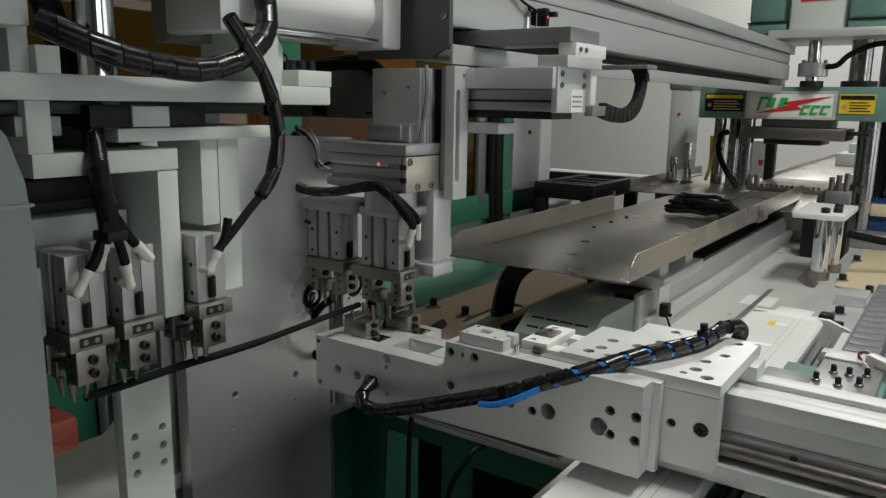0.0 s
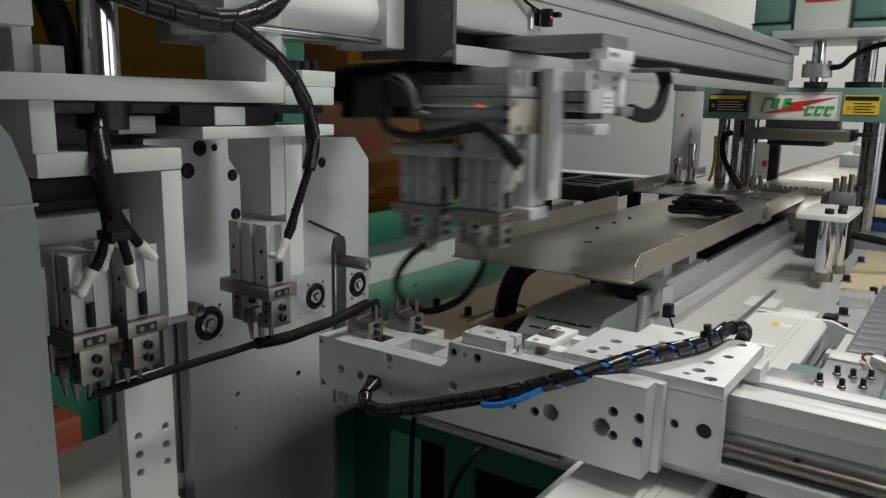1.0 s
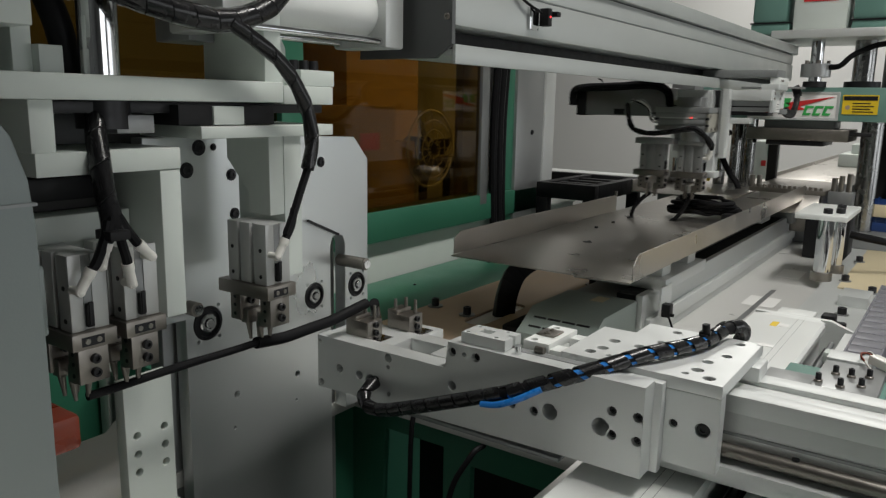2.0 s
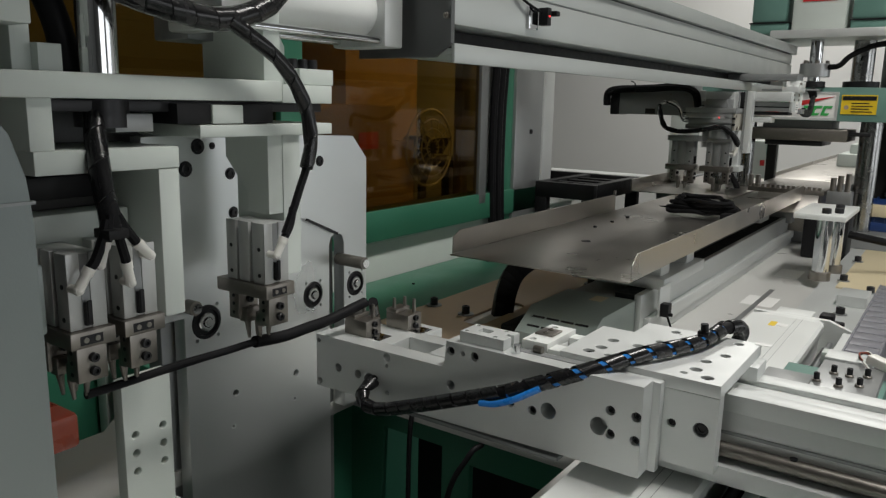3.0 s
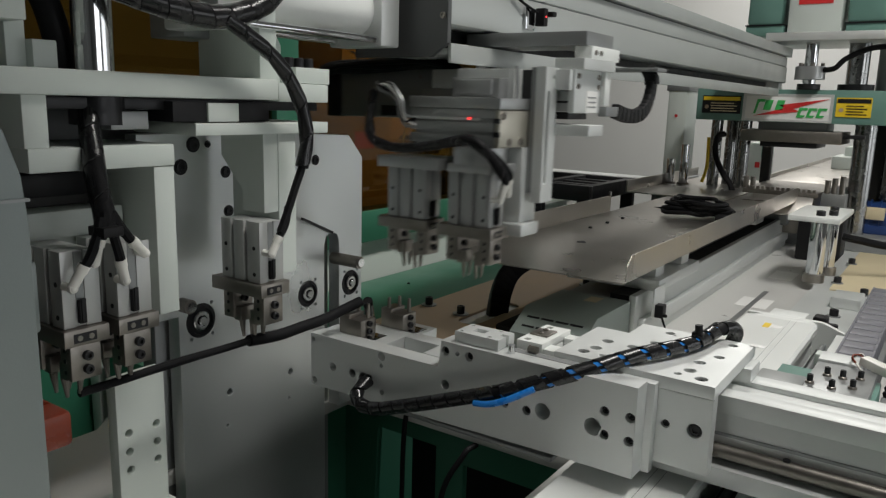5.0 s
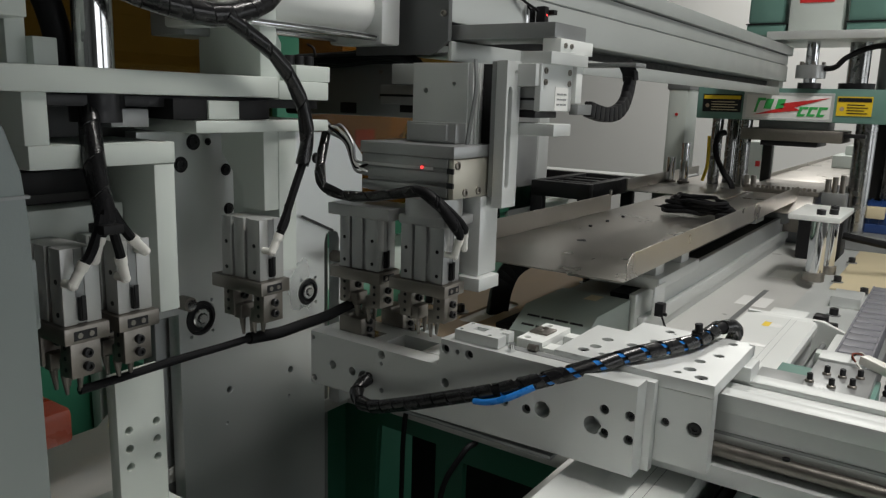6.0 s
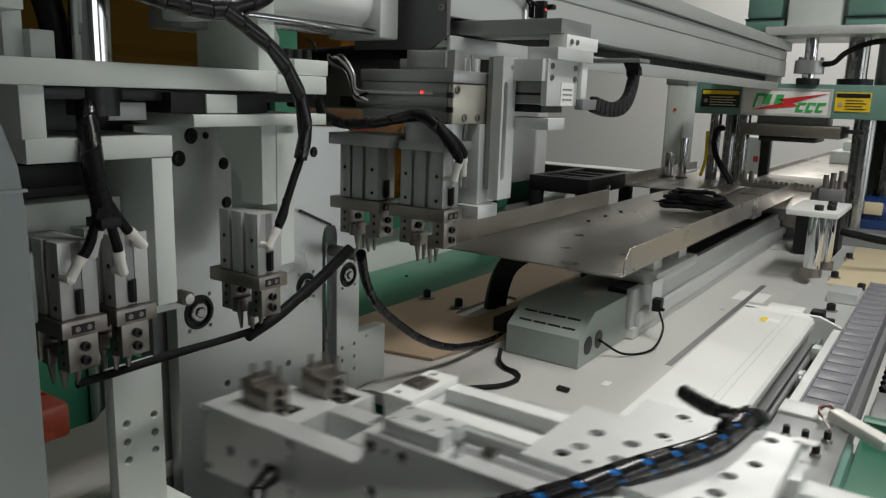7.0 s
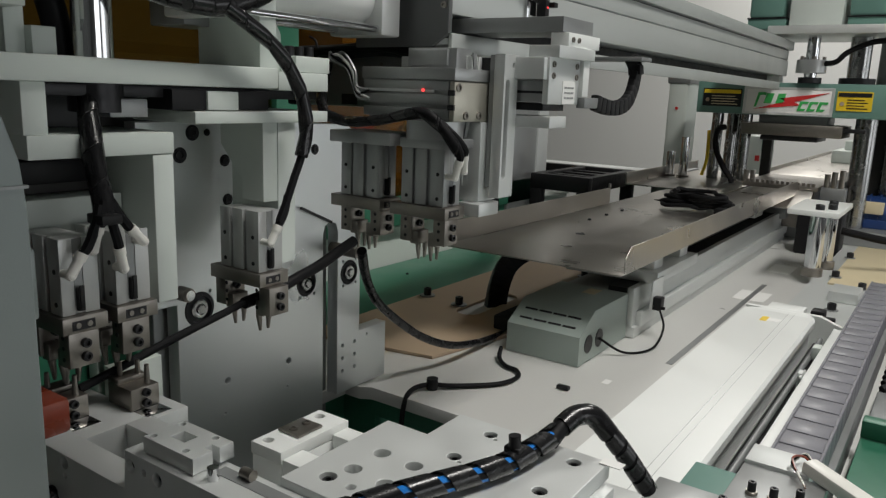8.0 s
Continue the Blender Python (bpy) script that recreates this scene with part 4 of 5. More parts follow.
part("body", box(-0.63, -0.53, 1.342, 2.75, 0.872, 0.93, 0.002), "alu_grey", act)
part("side_wall", box(-0.492, -0.478, 1.342, 2.75, 0.872, 0.948, 0.0015), "alu", act)
part("belt_slot", box(-0.53, -0.492, 1.342, 2.75, 0.872, 0.9470, 0), "black", act, "black belt slot")
part("front_lip", box(-0.478, -0.466, 1.36, 2.75, 0.872, 0.90, 0.0015), "alu", act)
mc = part("motor_cover", sheet([(1.127, 0.851), (1.34, 0.851), (1.34, 0.938), (1.185, 0.938), (1.127, 0.903)], [], 0.140, on_x(-0.628)), "motor_grey", act, "grey-green sheet metal motor cover")
for y, z in ((1.165, 0.883), (1.210, 0.883)):
    part("cable_hole", cyl((-0.4878, y, z), (-0.4872, y, z), 0.0165, 20), "bolt", mc, "round dark hole")
for k in range(4):
    for q in range(2):
        part("vent_slot", bx(bmesh.new(), -0.012, 0.012, -0.002, 0.002, -0.0004, 0.0004, 0, Matrix.Translation((-0.600 + 0.028 * k, 1.143 + 0.020 * q, 0.9131 + 0.0121 * q)) @ pose(0, 0, 0, 31)), "bolt", mc)
part("cover_label", box(-0.56, -0.535, 1.285, 1.325, 0.938, 0.9384, 0), "yellow_board", mc, "faded yellow sticker")
part("saddle", box(-0.65, -0.455, 1.40, 1.66, 0.949, 0.972, 0.002), "alu", act)
part("riser", box(-0.60, -0.47, 1.42, 1.47, 0.972, 1.0165, 0.002), "alu", act)
part("riser", box(-0.60, -0.47, 1.58, 1.63, 0.972, 1.0165, 0.002), "alu", act)
part("sensor_bracket", box(-0.456, -0.452, 1.37, 1.43, 0.905, 0.962, 0.0005), "alu", act)
part("sensor", bx(box(-0.452, -0.436, 1.375, 1.395, 0.905, 0.93), -0.436, -0.428, 1.375, 1.380, 0.908, 0.914), "black", act, "black fork sensor")
part("sensor_cable", tube([(-0.44, 1.385, 0.905), (-0.425, 1.37, 0.875), (-0.42, 1.30, 0.855), (-0.45, 1.24, 0.856), (-0.487, 1.21, 0.882)], 0.0022, 8, 6), "rubber", act, "thin black sensor cable")
part("far_cap", box(-0.60, -0.46, 2.65, 2.75, 0.93, 0.985, 0.003), "alu_dark", act)

tray = thing("steel_tray", "long stainless steel tray with bent side walls", "tray")
part("base", box(-0.78, -0.43, 1.14, 2.75, 1.0168, 1.0192, 0.0004), "stainless", tray)
part("side_wall", sheet([(1.15, 1.0195), (1.93, 1.0195), (1.93, 1.062), (1.17, 1.062), (1.15, 1.05)], [], 0.0022, on_x(-0.7815)), "stainless", tray)
part("side_wall", sheet([(1.15, 1.0195), (2.62, 1.0195), (2.62, 1.062), (1.17, 1.062), (1.15, 1.045)], [], 0.0022, on_x(-0.4305)), "stainless", tray)
part("support", box(-0.72, -0.46, 2.2, 2.3, 0.985, 1.0165), "alu_dark", tray)
for x, y in ((-0.70, 1.62), (-0.70, 1.72), (-0.70, 1.82), (-0.50, 1.55), (-0.50, 1.62), (-0.50, 1.69)):
    bolt(tray, x, y, 1.0192, FACE_Z, 0.0045, 0.004)
bolt(tray, -0.77, 1.90, 1.064, FACE_Z, 0.004, 0.012, "steel")
tray_far = thing("feed_tray", "far stainless feed tray before the press", "tray")
part("base", box(-0.915, -0.60, 2.40, 3.2, 1.02, 1.023, 0.0004), "stainless", tray_far)
part("wall", box(-0.92, -0.9155, 2.40, 3.2, 1.02, 1.06, 0.0004), "stainless", tray_far)
part("stand", box(-0.90, -0.70, 2.6, 2.7, 0.85, 1.0195), "alu_dark", tray_far)
coil = thing("cable_coil", "coiled black power cable lying on the tray", "cable")
cbm = bmesh.new()
rnd = random.Random(4)
pts = []
for k in range(70):
    a = k * 0.42
    rr = 0.052 + 0.012 * math.sin(k * 0.9) + rnd.uniform(-0.005, 0.005)
    pts.append((-0.555 + rr * 1.35 * math.cos(a), 1.965 + rr * 1.0 * math.sin(a), 1.027 + 0.0006 * k + rnd.uniform(0, 0.006)))
part("cable", tube(pts, 0.0055, 3, 7, cbm), "rubber", coil)
part("plug", box(-0.495, -0.46, 1.90, 1.935, 1.0195, 1.042, 0.005), "black", coil, "moulded black plug")

ech = thing("energy_chain", "black flexible cable chain below the tray", "cable chain")
EP = [(-0.79, 1.36, 0.852), (-0.785, 1.365, 0.90), (-0.77, 1.375, 0.945), (-0.735, 1.39, 0.978), (-0.69, 1.41, 0.992), (-0.64, 1.44, 0.998)]
for i, (p, t, u, v) in enumerate(frames_along(smooth_path(EP, 3))):
    part("link", bx(bmesh.new(), -0.022, 0.022, -0.012, 0.012, -0.011, 0.011, 0.003, Matrix.Translation(p) @ t.to_track_quat("Z", "X").to_matrix().to_4x4()), "black", ech)
part("ground_rail", box(-0.70, -0.665, 1.2, 2.3, 0.8575, 0.885, 0.003), "black", ech, "toothed black rail")
for k in range(22):
    part("tooth", box(-0.672, -0.652, 1.22 + 0.045 * k, 1.245 + 0.045 * k, 0.885, 0.892, 0.001), "black", ech)

stray = thing("loose_cable", "thin black cable clipped to the table", "cable")
part("cable", tube([(-0.616, 1.088, 0.868), (-0.605, 1.065, 0.858), (-0.582, 1.046, 0.855), (-0.556, 1.038, 0.8548), (-0.541, 1.012, 0.8548), (-0.551, 0.967, 0.8548), (-0.600, 0.914, 0.8555), (-0.626, 0.892, 0.858), (-0.637, 0.862, 0.857), (-0.634, 0.838, 0.845), (-0.632, 0.828, 0.80), (-0.632, 0.826, 0.70)], 0.0038, 8, 8), "rubber", stray)
part("clip", cyl((-0.624, 0.894, 0.851), (-0.624, 0.894, 0.868), 0.009, 16), "black", stray)
tail = thing("loose_cable", "black cable hanging below the arm", "cable")
part("cable", tube([(-0.515, 0.845, 0.826), (-0.522, 0.82, 0.815), (-0.545, 0.80, 0.74), (-0.54, 0.80, 0.55)], 0.004, 8, 8), "rubber", tail)
mark = thing("key_slot_marks", "black key and slot on the pale table", "table fitting")
part("key", box(-0.475, -0.455, 1.02, 1.03, 0.851, 0.857, 0.001), "bolt", mark)
part("slot", bx(bmesh.new(), -0.006, 0.006, -0.32, 0.42, 0.0, 0.0006, 0, Matrix.Translation((-0.372, 1.57, 0.8503))), "alu_dark", mark, "dark guide slot")
part("sticker", box(-0.405, -0.335, 1.80, 1.90, 0.8503, 0.8507, 0), "paper", mark, "white sticker on the table")
part("sticker", box(-0.405, -0.345, 2.16, 2.28, 0.8503, 0.8507, 0), "paper", mark, "white sticker on the table")
part("scribble", box(-0.43, -0.418, 1.09, 1.11, 0.8503, 0.8506, 0), "paper", mark, "white paint mark")

# ---- gantry beam ----
beam = thing("gantry_beam", "long silver aluminium gantry beam above the table", "gantry beam")
part("lower_cover", box(-0.665, -0.553, 0.80, 2.75, 1.358, 1.366, 0.001), "alu_beam", beam)
part("lower_lip", box(-0.5525, -0.547, 0.80, 2.75, 1.348, 1.372, 0.001), "alu_beam", beam)
part("drive_belt", box(-0.65, -0.60, 0.81, 2.8, 1.367, 1.394, 0), "black", beam, "black belt deep in the slot")
part("body", box(-0.66, -0.550, 0.802, 2.86, 1.395, 1.447, 0.0015), "alu_beam", beam)
part("groove", box(-0.66, -0.556, 0.802, 2.86, 1.447, 1.450, 0), "alu_dark", beam)
part("upper_rail", box(-0.66, -0.552, 0.802, 2.86, 1.450, 1.480, 0.0015), "alu_beam", beam)
part("upper_groove", box(-0.66, -0.558, 0.802, 2.86, 1.480, 1.483, 0), "bolt", beam)
part("top_plate", box(-0.68, -0.545, 0.802, 2.90, 1.483, 1.512, 0.002), "alu_beam", beam)
part("end_cap", sheet([(-0.70, 1.355), (-0.575, 1.355), (-0.549, 1.372), (-0.549, 1.56), (-0.70, 1.56)], [], 0.008, on_y(0.802)), "cap_grey", beam, "dark sheet metal end cap")
for x, z in ((-0.556, 1.405), (-0.69, 1.395)):
    bolt(beam, x, 0.794, z, FACE_MY, 0.004, 0.003, "steel")
part("far_bracket", box(-0.68, -0.56, 2.80, 2.86, 1.37, 1.395), "alu", beam)
sens = part("sensor_plate", box(-0.5505, -0.545, 0.985, 1.012, 1.405, 1.437, 0.001), "chrome", beam, "bright zinc sensor plate")
part("sensor", bx(bx(bmesh.new(), -0.545, -0.530, 1.012, 1.024, 1.412, 1.437, 0.001), -0.535, -0.522, 1.024, 1.036, 1.426, 1.433, 0.001), "black", sens, "black fork sensor")
part("led", box(-0.5297, -0.5290, 1.0155, 1.0185, 1.4235, 1.4260, 0), "glow", sens, "red glowing indicator")
part("sensor_wire", tube([(-0.54, 1.01, 1.43), (-0.545, 0.96, 1.445), (-0.545, 0.92, 1.47), (-0.54, 0.90, 1.50)], 0.002, 6, 6), "rubber", sens)

# ---- gantry carriage and pick head ----
car = thing("gantry_carriage", "aluminium gantry carriage with a cross slide", "gantry carriage")
part("mount", box(-0.440, -0.400, 0.805, 0.905, 1.3435, 1.3575, 0.001), "alu", car)
part("mount_tab", box(-0.428, -0.404, 0.835, 0.925, 1.358, 1.374, 0.001), "cover", car)
for y in (0.846, 0.862):
    bolt(car, -0.404, y, 1.366, FACE_X, 0.0032, 0.002, "steel")
part("beam_shoe", box(-0.590, -0.41, 0.83, 0.915, 1.3745, 1.392, 0.001), "alu_dark", car)
part("upper_slide", box(-0.62, -0.412, 0.792, 0.875, 1.318, 1.343, 0.001), "alu", car)
part("slide_track", box(-0.65, -0.417, 0.806, 0.87, 1.292, 1.317, 0.001), "alu_grey", car)
part("track_groove", box(-0.65, -0.4175, 0.8052, 0.8062, 1.302, 1.305, 0), "bolt", car)
part("under_strip", box(-0.62, -0.42, 0.81, 0.865, 1.282, 1.291, 0.0005), "bolt", car)
part("end_plate", box(-0.417, -0.409, 0.800, 0.882, 1.290, 1.344, 0.001), "alu", car)
part("label", box(-0.409, -0.4083, 0.836, 0.870, 1.291, 1.318, 0), "paper", car, "white printed label")
for k in range(3):
    for q in range(3):
        part("label_line", box(-0.4083, -0.4079, 0.8405 + 0.009 * q, 0.8475 + 0.009 * q, 1.297 + 0.006 * k, 1.299 + 0.006 * k, 0), "alu_dark", car)
for y, z in ((0.810, 1.336), (0.810, 1.323), (0.872, 1.336), (0.872, 1.323)):
    bolt(car, -0.409, y, z, FACE_X, 0.0036, 0.002, "steel")
part("plate_stop", box(-0.422, -0.404, 0.8825, 0.9, 1.300, 1.357, 0.001), "cover", car)
part("chain_arm", box(-0.412, -0.400, 0.883, 0.935, 1.286, 1.299, 0.001), "alu_dark", car)
CE = [(-0.405, 0.93, 1.2925), (-0.405, 0.96, 1.288), (-0.405, 0.99, 1.2865), (-0.405, 1.02, 1.290), (-0.405, 1.043, 1.301), (-0.405, 1.056, 1.320), (-0.405, 1.060, 1.340), (-0.41, 1.058, 1.353)]
for p, t, u, v in frames_along(smooth_path(CE, 2)):
    part("chain_link", bx(bmesh.new(), -0.010, 0.010, -0.006, 0.006, -0.007, 0.007, 0.002, Matrix.Translation(p) @ t.to_track_quat("Z", "X").to_matrix().to_4x4()), "black", car)
part("chain_end", box(-0.545, -0.39, 1.04, 1.08, 1.352, 1.3575, 0.001), "alu_dark", car)

lift = thing("lift_column", "aluminium lift column with a slotted side plate", "lift column")
part("plate", sheet([(0.768, 1.178), (0.800, 1.178), (0.800, 1.345), (0.768, 1.345)], [slot(0.777, 1.205, 0.777, 1.312, 0.0045), (0.789, 1.333, 0.003)], 0.014, on_x(-0.464)), "alu", lift)
part("plate_back", box(-0.470, -0.4645, 0.7685, 0.7995, 1.19, 1.344, 0), "alu_dark", lift)
part("extrusion", sheet([(-0.572, 1.19), (-0.494, 1.19), (-0.494, 1.342), (-0.572, 1.342)], [(-0.553, 1.31, 0.003), (-0.553, 1.262, 0.003), (-0.513, 1.318, 0.0022)], 0.034, on_y(0.789)), "alu", lift)
part("extrusion_back", box(-0.570, -0.472, 0.7895, 0.791, 1.19, 1.342, 0), "bolt", lift)
for y in (0.7565, 0.7635, 0.7705):
    part("extrusion_rib", box(-0.494, -0.4875, y, y + 0.0045, 1.19, 1.342, 0.0008), "alu", lift)
part("lock_nut", bx(box(-0.562, -0.540, 0.747, 0.7548, 1.236, 1.262, 0.001), -0.556, -0.546, 0.744, 0.747, 1.243, 1.255, 0.0008), "alu_dark", lift)
part("shelf", box(-0.4635, -0.405, 0.8005, 0.845, 1.262, 1.276, 0.001), "alu", lift)
part("rear_box", box(-0.860, -0.618, 0.85, 0.92, 1.274, 1.348, 0.002), "alu_dark", lift, "dark grey valve box")
part("box_end", box(-0.888, -0.8605, 0.846, 0.924, 1.272, 1.342, 0.004), "black", lift, "black end cover of the valve box")
part("box_window", box(-0.775, -0.745, 0.8485, 0.8498, 1.277, 1.292, 0), "bolt", lift)
part("box_print", box(-0.665, -0.63, 0.8485, 0.8498, 1.281, 1.284, 0), "bolt", lift)
for x, z in ((-0.70, 1.335), (-0.655, 1.335), (-0.70, 1.30)):
    part("box_screw", cyl((x, 0.8495, z), (x, 0.848, z), 0.0028, 12), "steel", lift)
LH = [(-0.615, 0.84, 1.300), (-0.622, 0.835, 1.335), (-0.645, 0.83, 1.352), (-0.69, 0.832, 1.356), (-0.75, 0.835, 1.352), (-0.80, 0.838, 1.350), (-0.86, 0.84, 1.348), (-0.895, 0.845, 1.338), (-0.90, 0.85, 1.30)]
part("cable_chain", tube(LH, 0.011, 6, 10), "rubber", lift, "black cable bundle")
for k in range(3):
    part("bundle_strand", tube([Vector(p) + Vector((0.004 * k, -0.006 - 0.003 * k, 0.004 * math.sin(2.1 * k + i))) for i, p in enumerate(LH[1:-1])], 0.0045, 6, 8), "rubber", lift, "black cable")
part("bundle_tie", tube([(-0.80, 0.825, 1.340), (-0.803, 0.823, 1.365), (-0.815, 0.822, 1.372)], 0.0018, 4, 6), "rubber", lift)
part("grey_hose", tube([(-0.482, 0.752, 1.345), (-0.478, 0.748, 1.31), (-0.484, 0.747, 1.27), (-0.492, 0.75, 1.23)], 0.0025, 6, 6), "alu_dark", lift)

head = thing("pick_head", "aluminium pick head with two wire grippers", "pick head")
sl = bmesh.new()
bx(sl, -0.598, -0.481, 0.704, 0.79, 1.268, 1.312, 0.001)
for z0, z1 in ((1.270, 1.281), (1.285, 1.297), (1.3015, 1.312)):
    bx(sl, -0.604, -0.481, 0.700, 0.705, z0, z1, 0.001)
part("slide_body", sl, "alu_grey", head)
part("slide_top", box(-0.606, -0.472, 0.699, 0.818, 1.3125, 1.326, 0.001), "alu_grey", head)
part("end_plate", box(-0.4805, -0.473, 0.701, 0.792, 1.267, 1.312, 0.002), "plate_champagne", head, "champagne coloured end plate")
for y, z in ((0.708, 1.305), (0.781, 1.305), (0.724, 1.274), (0.752, 1.274)):
    bolt(head, -0.473, y, z, FACE_X, 0.0046, 0.002, "steel")
for z in (1.299, 1.283):
    part("rod_slot", box(-0.4806, -0.4725, 0.6985, 0.7015, z - 0.003, z + 0.003, 0), "bolt", head)
part("led", box(-0.5165, -0.5135, 0.6985, 0.6995, 1.2995, 1.3025, 0), "glow", head, "red glowing indicator")
part("sensor_strip", box(-0.60, -0.50, 0.6995, 0.7005, 1.2985, 1.3018, 0), "alu", head)
part("arm_plate", box(-0.518, -0.4715, 0.757, 0.797, 1.172, 1.2665, 0.001), "alu", head)
part("arm_foot", box(-0.495, -0.462, 0.745, 0.79, 1.156, 1.1715, 0.001), "alu", head)
part("rear_bracket", bx(box(-0.565, -0.495, 0.735, 0.765, 1.3265, 1.350), -0.555, -0.505, 0.73, 0.735, 1.33, 1.348), "alu_grey", head)
part("rotary_table", bx(cyl((-0.508, 0.715, 1.246), (-0.508, 0.715, 1.267), 0.033, 32), -0.54, -0.476, 0.69, 0.75, 1.236, 1.247, 0.002), "alu_grey", head)
part("gripper_mount", box(-0.645, -0.55, 0.685, 0.745, 1.236, 1.250, 0.001), "alu_grey", head)
gripper_parts(head, -0.605, 0.712, 1.108, "alu_grey")
gripper_parts(head, -0.510, 0.712, 1.108, "alu_grey")
fitting(head, (-0.4795, 0.700, 1.206), (-0.462, 0.700, 1.226), [(-0.460, 0.698, 1.232), (-0.464, 0.692, 1.246), (-0.480, 0.684, 1.266)])
fitting(head, (-0.4795, 0.718, 1.212), (-0.464, 0.712, 1.232), [(-0.461, 0.708, 1.237), (-0.466, 0.698, 1.250), (-0.482, 0.686, 1.268)])
HH = [(-0.462, 0.70, 1.232), (-0.466, 0.69, 1.246), (-0.483, 0.682, 1.268), (-0.505, 0.68, 1.277), (-0.547, 0.68, 1.268), (-0.589, 0.68, 1.262), (-0.625, 0.68, 1.262), (-0.655, 0.684, 1.272), (-0.672, 0.70, 1.295), (-0.69, 0.73, 1.33)]
part("hose", tube(HH, 0.0056, 8, 12), "rubber", head, "black hose in spiral wrap")
part("wrap", wrap_band(HH, 0.0058, 0.034, 0.0325, 0.0004), "wrap", head, "glossy spiral cable wrap")
for k in range(4):
    part("sensor_wire", tube([(-0.595, 0.699, 1.299 - 0.010 * (k % 2)), (-0.612, 0.697, 1.303 - 0.004 * k), (-0.617 - 0.004 * k, 0.698, 1.322), (-0.640 - 0.006 * k, 0.702, 1.342 - 0.003 * k), (-0.668, 0.71, 1.334 + 0.003 * k), (-0.69, 0.74, 1.335)], 0.0019, 6, 6),
         ("alu_dark", "paper", "rubber", "alu_dark")[k], head, ("grey", "pale", "black", "grey")[k] + " sensor wire")

# ---- column press and what stands round it ----
press = thing("column_press", "grey-green column press with chromed guide rods", "press")
part("crosshead", box(-0.83, -0.05, 2.8, 3.05, 1.262, 1.372, 0.004), "green_grey", press)
sign = part("sign", box(-0.662, -0.388, 2.795, 2.7995, 1.268, 1.353, 0.001), "paper", press, "silver sign with red and green shapes")
part("sign_frame", sheet([(-0.668, 1.264), (-0.383, 1.264), (-0.383, 1.357), (-0.668, 1.357)], [[(-0.658, 1.272), (-0.392, 1.272), (-0.392, 1.349), (-0.658, 1.349)]], 0.003, on_y(2.7965)), "alu", sign)


def sign_shape(pts, mat, label=""):
    part("sign_shape", sheet([(-0.66 + 0.27 * u, 1.27 + 0.08 * v) for u, v in pts], [], 0.0025, on_y(2.7945)), mat, sign, label)


sign_shape([(0.10, 0.14), (0.48, 0.50), (0.40, 0.62), (0.98, 0.90), (0.58, 0.48), (0.66, 0.36)], "red", "red bolt-like stroke")
for u in (0.08, 0.22, 0.36):
    sign_shape([(u, 0.25), (u + 0.03, 0.25), (u + 0.07, 0.85), (u + 0.16, 0.85), (u + 0.16, 0.75), (u + 0.09, 0.75), (u + 0.05, 0.25)] if u < 0.1 else
               [(u, 0.40), (u + 0.09, 0.40), (u + 0.12, 0.82), (u + 0.03, 0.82)], "sign_green", "green stroke")
for u in (0.62, 0.73, 0.84):
    sign_shape([(u, 0.12), (u + 0.08, 0.12), (u + 0.10, 0.22), (u + 0.04, 0.22), (u + 0.06, 0.42), (u + 0.12, 0.42), (u + 0.13, 0.52), (u + 0.03, 0.52)], "sign_green", "green stroke")
for x0, x1, top in ((-0.808, -0.676, "yellow"), (-0.375, -0.272, "yellow")):
    lb = part("warning_label", box(x0, x1, 2.7965, 2.7995, 1.286, 1.348, 0), "bolt" if x0 < -0.5 else "yellow", press, "black and yellow warning label")
    part("label_head", box(x0 + 0.003, x1 - 0.003, 2.795, 2.7963, 1.331, 1.344, 0), "yellow" if x0 < -0.5 else "bolt", lb)
    for k in range(4):
        part("label_line", box(x0 + 0.03, x1 - 0.012 - 0.01 * (k % 2), 2.795, 2.7963, 1.293 + 0.009 * k, 1.296 + 0.009 * k, 0), "yellow_board" if x0 < -0.5 else "bolt", lb)
    part("label_sign", cyl((x0 + 0.016, 2.795, 1.308), (x0 + 0.016, 2.7963, 1.308), 0.007, 16), "kraft", lb)
for x, y, r, z0 in ((-0.765, 2.86, 0.020, 0.85), (-0.70, 2.98, 0.022, 0.85), (-0.660, 2.84, 0.020, 0.90), (-0.735, 2.95, 0.020, 0.90), (-0.285, 2.86, 0.033, 0.85), (-0.20, 2.98, 0.033, 0.85)):
    part("guide_rod", cyl((x, y, z0), (x, y, 1.262), r, 28), "hard_chrome", press, "chromed guide rod")
for x0, x1 in ((-0.635, -0.602), (-0.335, -0.205)):
    part("rear_column", box(x0, x1, 3.016, 3.05, 0.90, 1.262, 0.002), "iron", press, "dark iron column")
part("platen", box(-0.665, -0.345, 2.79, 3.0, 1.195, 1.235, 0.003), "steel", press, "dark steel upper platen")
part("platen_shim", box(-0.60, -0.42, 2.80, 3.0, 1.178, 1.195, 0.002), "bolt", press)
part("platen_plug", box(-0.345, -0.28, 2.80, 2.83, 1.215, 1.228, 0.002), "bolt", press)
part("neck", box(-0.62, -0.40, 2.84, 3.0, 1.235, 1.262, 0.002), "alu_dark", press)
part("upper_deck", box(-0.60, 0.1, 2.72, 3.1, 1.525, 1.552, 0.003), "alu", press, "bright aluminium deck plate")
part("upper_rod", cyl((-0.335, 2.88, 1.372), (-0.335, 2.88, 1.525), 0.033, 28), "hard_chrome", press)
part("upper_rod", cyl((-0.245, 2.95, 1.372), (-0.245, 2.95, 1.525), 0.040, 28), "alu_dark", press)
